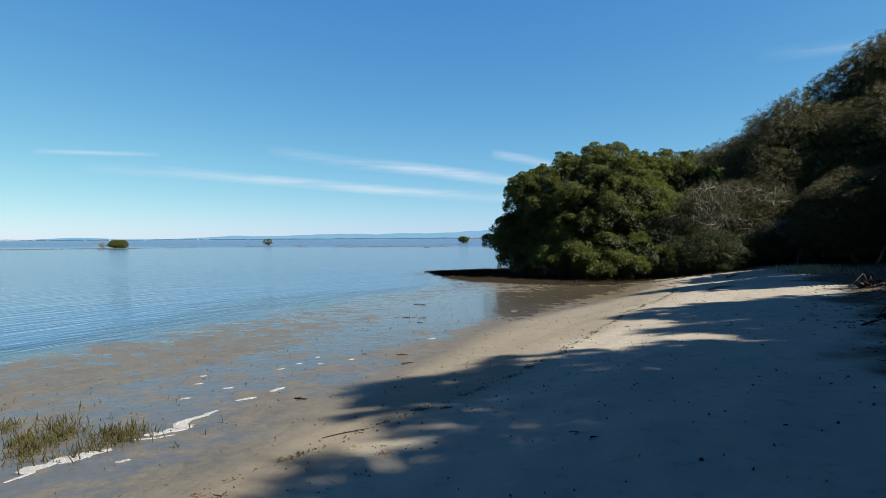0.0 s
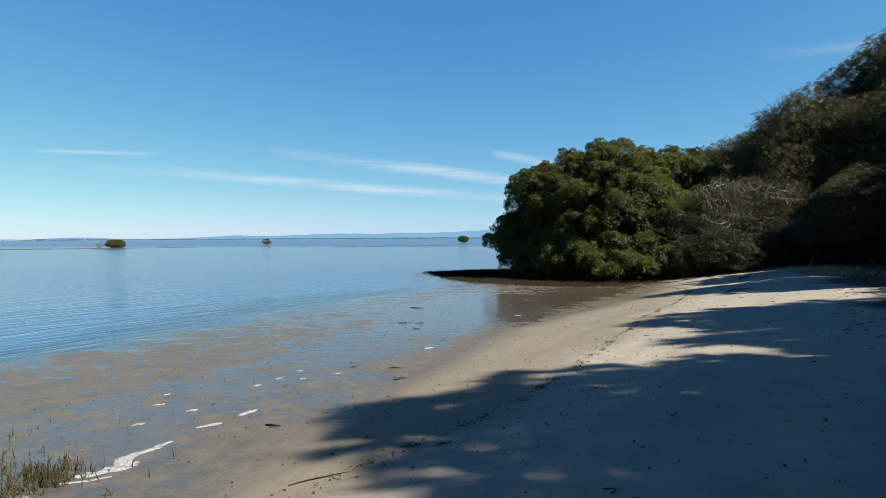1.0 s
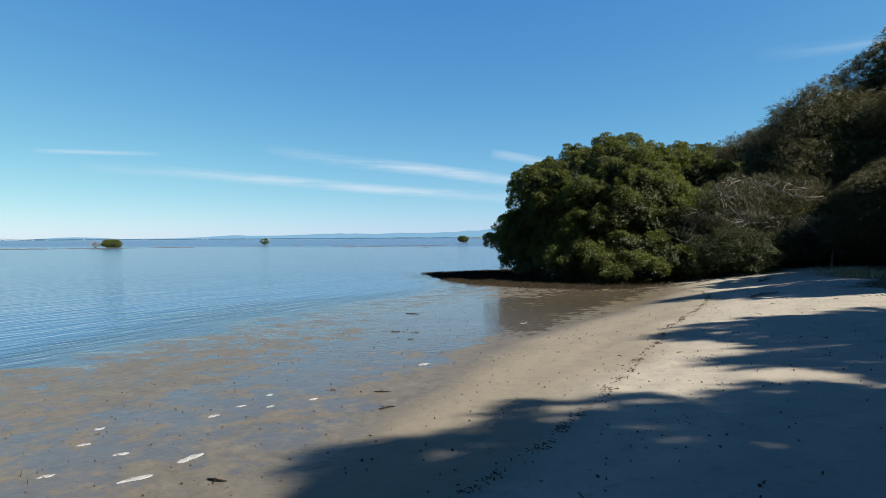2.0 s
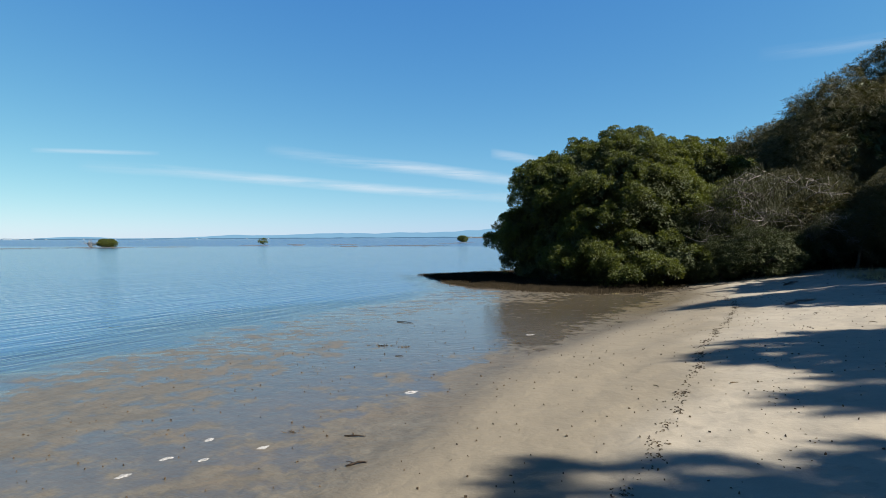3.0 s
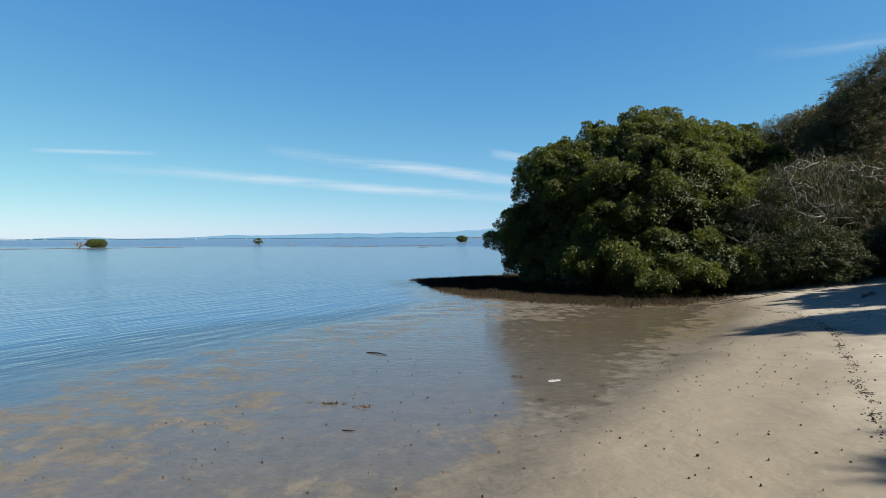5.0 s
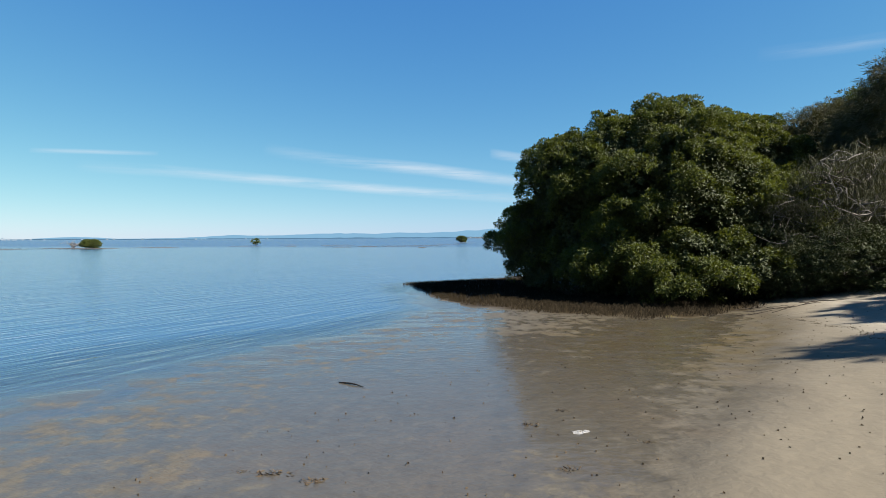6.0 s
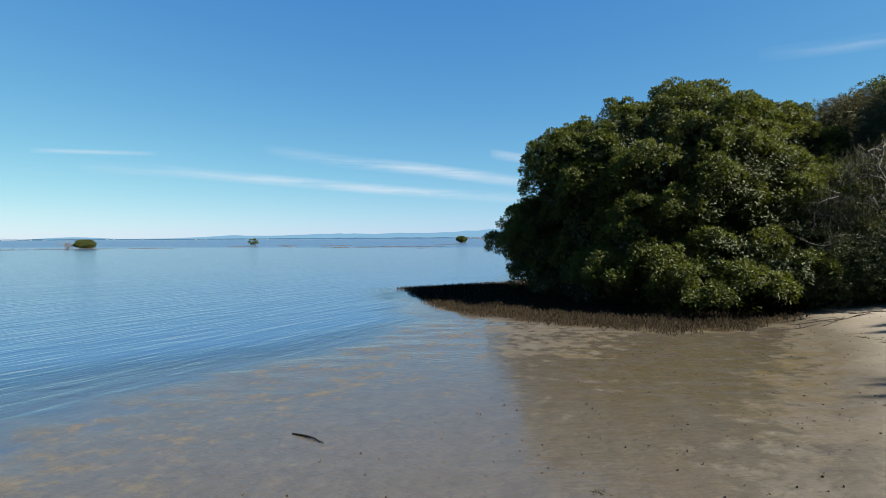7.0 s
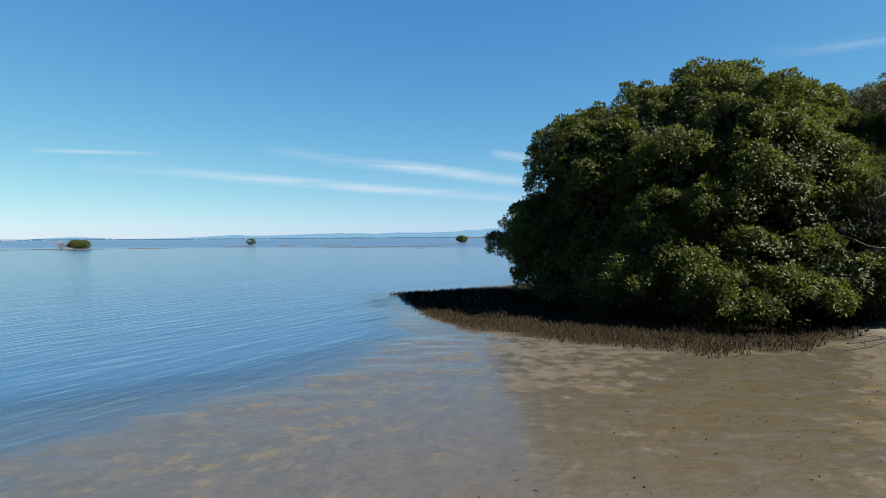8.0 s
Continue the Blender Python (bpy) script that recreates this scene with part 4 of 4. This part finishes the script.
# ---- beach edge under the trees ----
def root_stump(x, y, size, seed, turn):
    """A weathered stump with a tangle of exposed roots."""
    rng = np.random.default_rng(seed)
    thing = empty("root_stump", x, y, at_ground(x, y))
    part("log", mesh_of("log", *tube(bent((-0.9 * size, 0, 0.06), (0.9 * size, 0.2, 0.16 * size), rng, 9, 0.08), np.linspace(0.10, 0.05, 9) * size, 9, seed), DARK_WOOD, True), thing)
    for i in range(16):
        a = np.array([rng.uniform(-0.8, 0.8) * size, rng.uniform(-0.2, 0.3) * size, 0.06 * size])
        b = a + np.array([rng.normal() * 0.45, rng.normal() * 0.35, rng.uniform(0.0, 0.5)]) * size
        part("root", mesh_of("root", *tube(bent(a, b, rng, 7, 0.25), np.linspace(0.035, 0.008, 7) * size, 6, i), DARK_WOOD, True), thing)
    thing.matrix_basis = thing.matrix_basis @ pose(0, 0, 0, 0, 0, turn)
    return tagged(thing, "dark weathered log with tangled roots on the beach edge", "stump")


root_stump(8.2, 10.4, 0.5, 91, 10)
root_stump(9.3, 11.9, 0.5, 92, 40)
root_stump(5.6, 6.6, 0.4, 93, 150)

rng = np.random.default_rng(95)
n = 1100
cx = rng.uniform(0.35, 1, n)
spot = np.stack([9.6 + 3.0 * cx + rng.normal(size=n) * 0.35, 13.5 + 6.0 * cx + rng.normal(size=n) * 0.7], -1)
q = np.stack([spot[:, 0], spot[:, 1], ground_z(spot[:, 0], spot[:, 1]) - 0.02], -1)
way = rng.normal(size=(n, 3)) * np.array([0.5, 0.5, 0.15]) + np.array([0, 0, 1])
tagged(new("beach_grass", mesh_of("beach_grass", *leaves(q, way, 0.2, 0.010, rng, 0.05), GRASS)), "thin dry grass along the top of the beach", "grass", kind="stuff")


# ---- bay: islets, shoals and far buildings ----
def islet_tree(h, r, seed, sparse=False):
    rng = np.random.default_rng(seed)
    tree = empty("islet_mangrove", 0, 0, 0)
    shapes = [(0, 0, h * 0.6, r, r, h * 0.34), (r * 0.4, 0, h * 0.45, r * 0.6, r * 0.6, h * 0.25)]
    pts, nors = lumps_on(shapes, 0.45 * (1.6 if sparse else 1), rng, h * 0.2, 1500)
    part("crown", mesh_of("crown", *tufted(pts, nors, 0.4, 40, 6, 0.16, 0.08, rng), MANGROVE_LEAF), tree)
    tree_wood(tree, (0, 0, 0), pts[rng.choice(len(pts), 6, replace=False)], 0.06, rng, GREY_WOOD, 4)
    return tree


for x, y, h, r, seed, sparse in ((-69.5, 119, 1.55, 1.6, 101, False), (-52, 165, 1.7, 1.0, 102, True), (7.6, 200, 2.3, 1.5, 103, False)):
    ob = islet_tree(h, r, seed, sparse)
    ob.matrix_basis = pose(x, y, -0.05)
    tagged(ob, "small bare-limbed mangrove standing in the shallow bay" if sparse else "small round green mangrove standing in the shallow bay", "tree", "mangroves out in the bay")


dead = bare_tree(59, 1.3)
dead.matrix_basis = pose(-73.6, 120, -0.05) @ Matrix.Diagonal((1.8, 1.8, 1, 1))
tagged(dead, "small dead grey mangrove standing in the shallow bay", "tree", "mangroves out in the bay")


def shoal(x, y, long, wide, seed):
    """A low mud bank just above the water."""
    rng = np.random.default_rng(seed)
    rings, n = [], 40
    ang = np.linspace(0, 2 * math.pi, n, endpoint=False)
    wob = 1 + 0.25 * smooth_noise(np.cos(ang) * 2 + seed, np.sin(ang) * 2, 0.7, seed)
    for k, z in ((1.0, -0.1), (0.8, 0.04), (0.5, 0.09), (0.05, 0.1)):
        rings.append(np.stack([x + np.cos(ang) * long * k * wob, y + np.sin(ang) * wide * k * wob, z + 0 * ang], -1))
    f = [(r * n + i, r * n + (i + 1) % n, (r + 1) * n + (i + 1) % n, (r + 1) * n + i) for r in range(3) for i in range(n)]
    return tagged(new("shoal", mesh_of("shoal", np.concatenate(rings), f, SHOAL, True)), "low brown mud bank just above the bay water", "mud bank", kind="structure")


for i, (x, y, l, w) in enumerate([(-70, 117, 9, 2.0), (-84, 108, 10, 0.9), (-58, 122, 5, 0.8), (-19, 118, 2.2, 0.8), (-14.5, 121, 2.5, 0.9), (-10, 128, 3, 0.8), (-4, 130, 5, 1.0), (-34, 135, 1.6, 0.6),
                                  (8, 197, 4, 1.5), (14, 150, 3, 1), (-41, 160, 3, 0.8), (-3, 108, 0.8, 0.5), (-46, 140, 4, 0.7), (-26, 150, 5, 0.8), (2, 160, 4, 0.8)]):
    shoal(x, y, l, w, 110 + i)
rng = np.random.default_rng(97)
xy = np.concatenate([np.stack([rng.uniform(-90, -60, 260), rng.normal(112, 5, 260)], -1), np.stack([rng.uniform(-24, 2, 220), rng.normal(123, 4, 220)], -1)])
base = np.column_stack([xy, np.full(len(xy), -0.05)])
tagged(new("bay_roots", mesh_of("bay_roots", *leaves(base, np.array([0, 0, 1.0]) + rng.normal(size=base.shape) * 0.2, 0.28, 0.05, rng), ROOT)), "sparse dark root stubs along the bay shoals", "roots", kind="stuff")


def far_building(width, height):
    """A pale block with a low roof, seen across the bay."""
    thing = empty("far_building", 0, 0, 0)
    # Walls and roof glow: daylight and haze are part of their colour.
    w, h = width / 2, height
    wall = [(x, y, z) for z in (0, h) for x, y in ((-w, -w), (w, -w), (w, w), (-w, w))]
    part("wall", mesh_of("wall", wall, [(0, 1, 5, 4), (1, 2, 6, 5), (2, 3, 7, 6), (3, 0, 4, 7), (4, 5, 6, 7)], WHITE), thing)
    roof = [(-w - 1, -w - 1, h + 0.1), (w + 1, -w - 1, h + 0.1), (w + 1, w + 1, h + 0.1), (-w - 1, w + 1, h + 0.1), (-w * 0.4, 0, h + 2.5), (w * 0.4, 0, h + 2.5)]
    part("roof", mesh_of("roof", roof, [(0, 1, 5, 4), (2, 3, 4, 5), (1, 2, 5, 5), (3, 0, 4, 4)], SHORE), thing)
    return thing


house = far_building(9.0, 6.0)
rng = np.random.default_rng(99)
spots = [px(x, 421)[0] for x in (4, 12, 17, 22, 24, 31, 36, 48, 62, 86, 152, 196, 208, 258, 352, 362, 369, 440, 478, 836, 845, 853, 862)]
for i, deg in enumerate(spots):
    d = 4040.0
    m = pose(d * math.sin(radians(deg)), d * math.cos(radians(deg)), 0.5, 0, 0, -deg) @ Matrix.Diagonal((rng.uniform(0.5, 1.3), 1, rng.uniform(0.6, 1.4), 1))
    ob = house if i == len(spots) - 1 else copy_thing(house, m)
    if ob is house:
        house.matrix_basis = m
    tagged(ob, "pale small waterfront building on the far shore", "building", "buildings on the far shore")
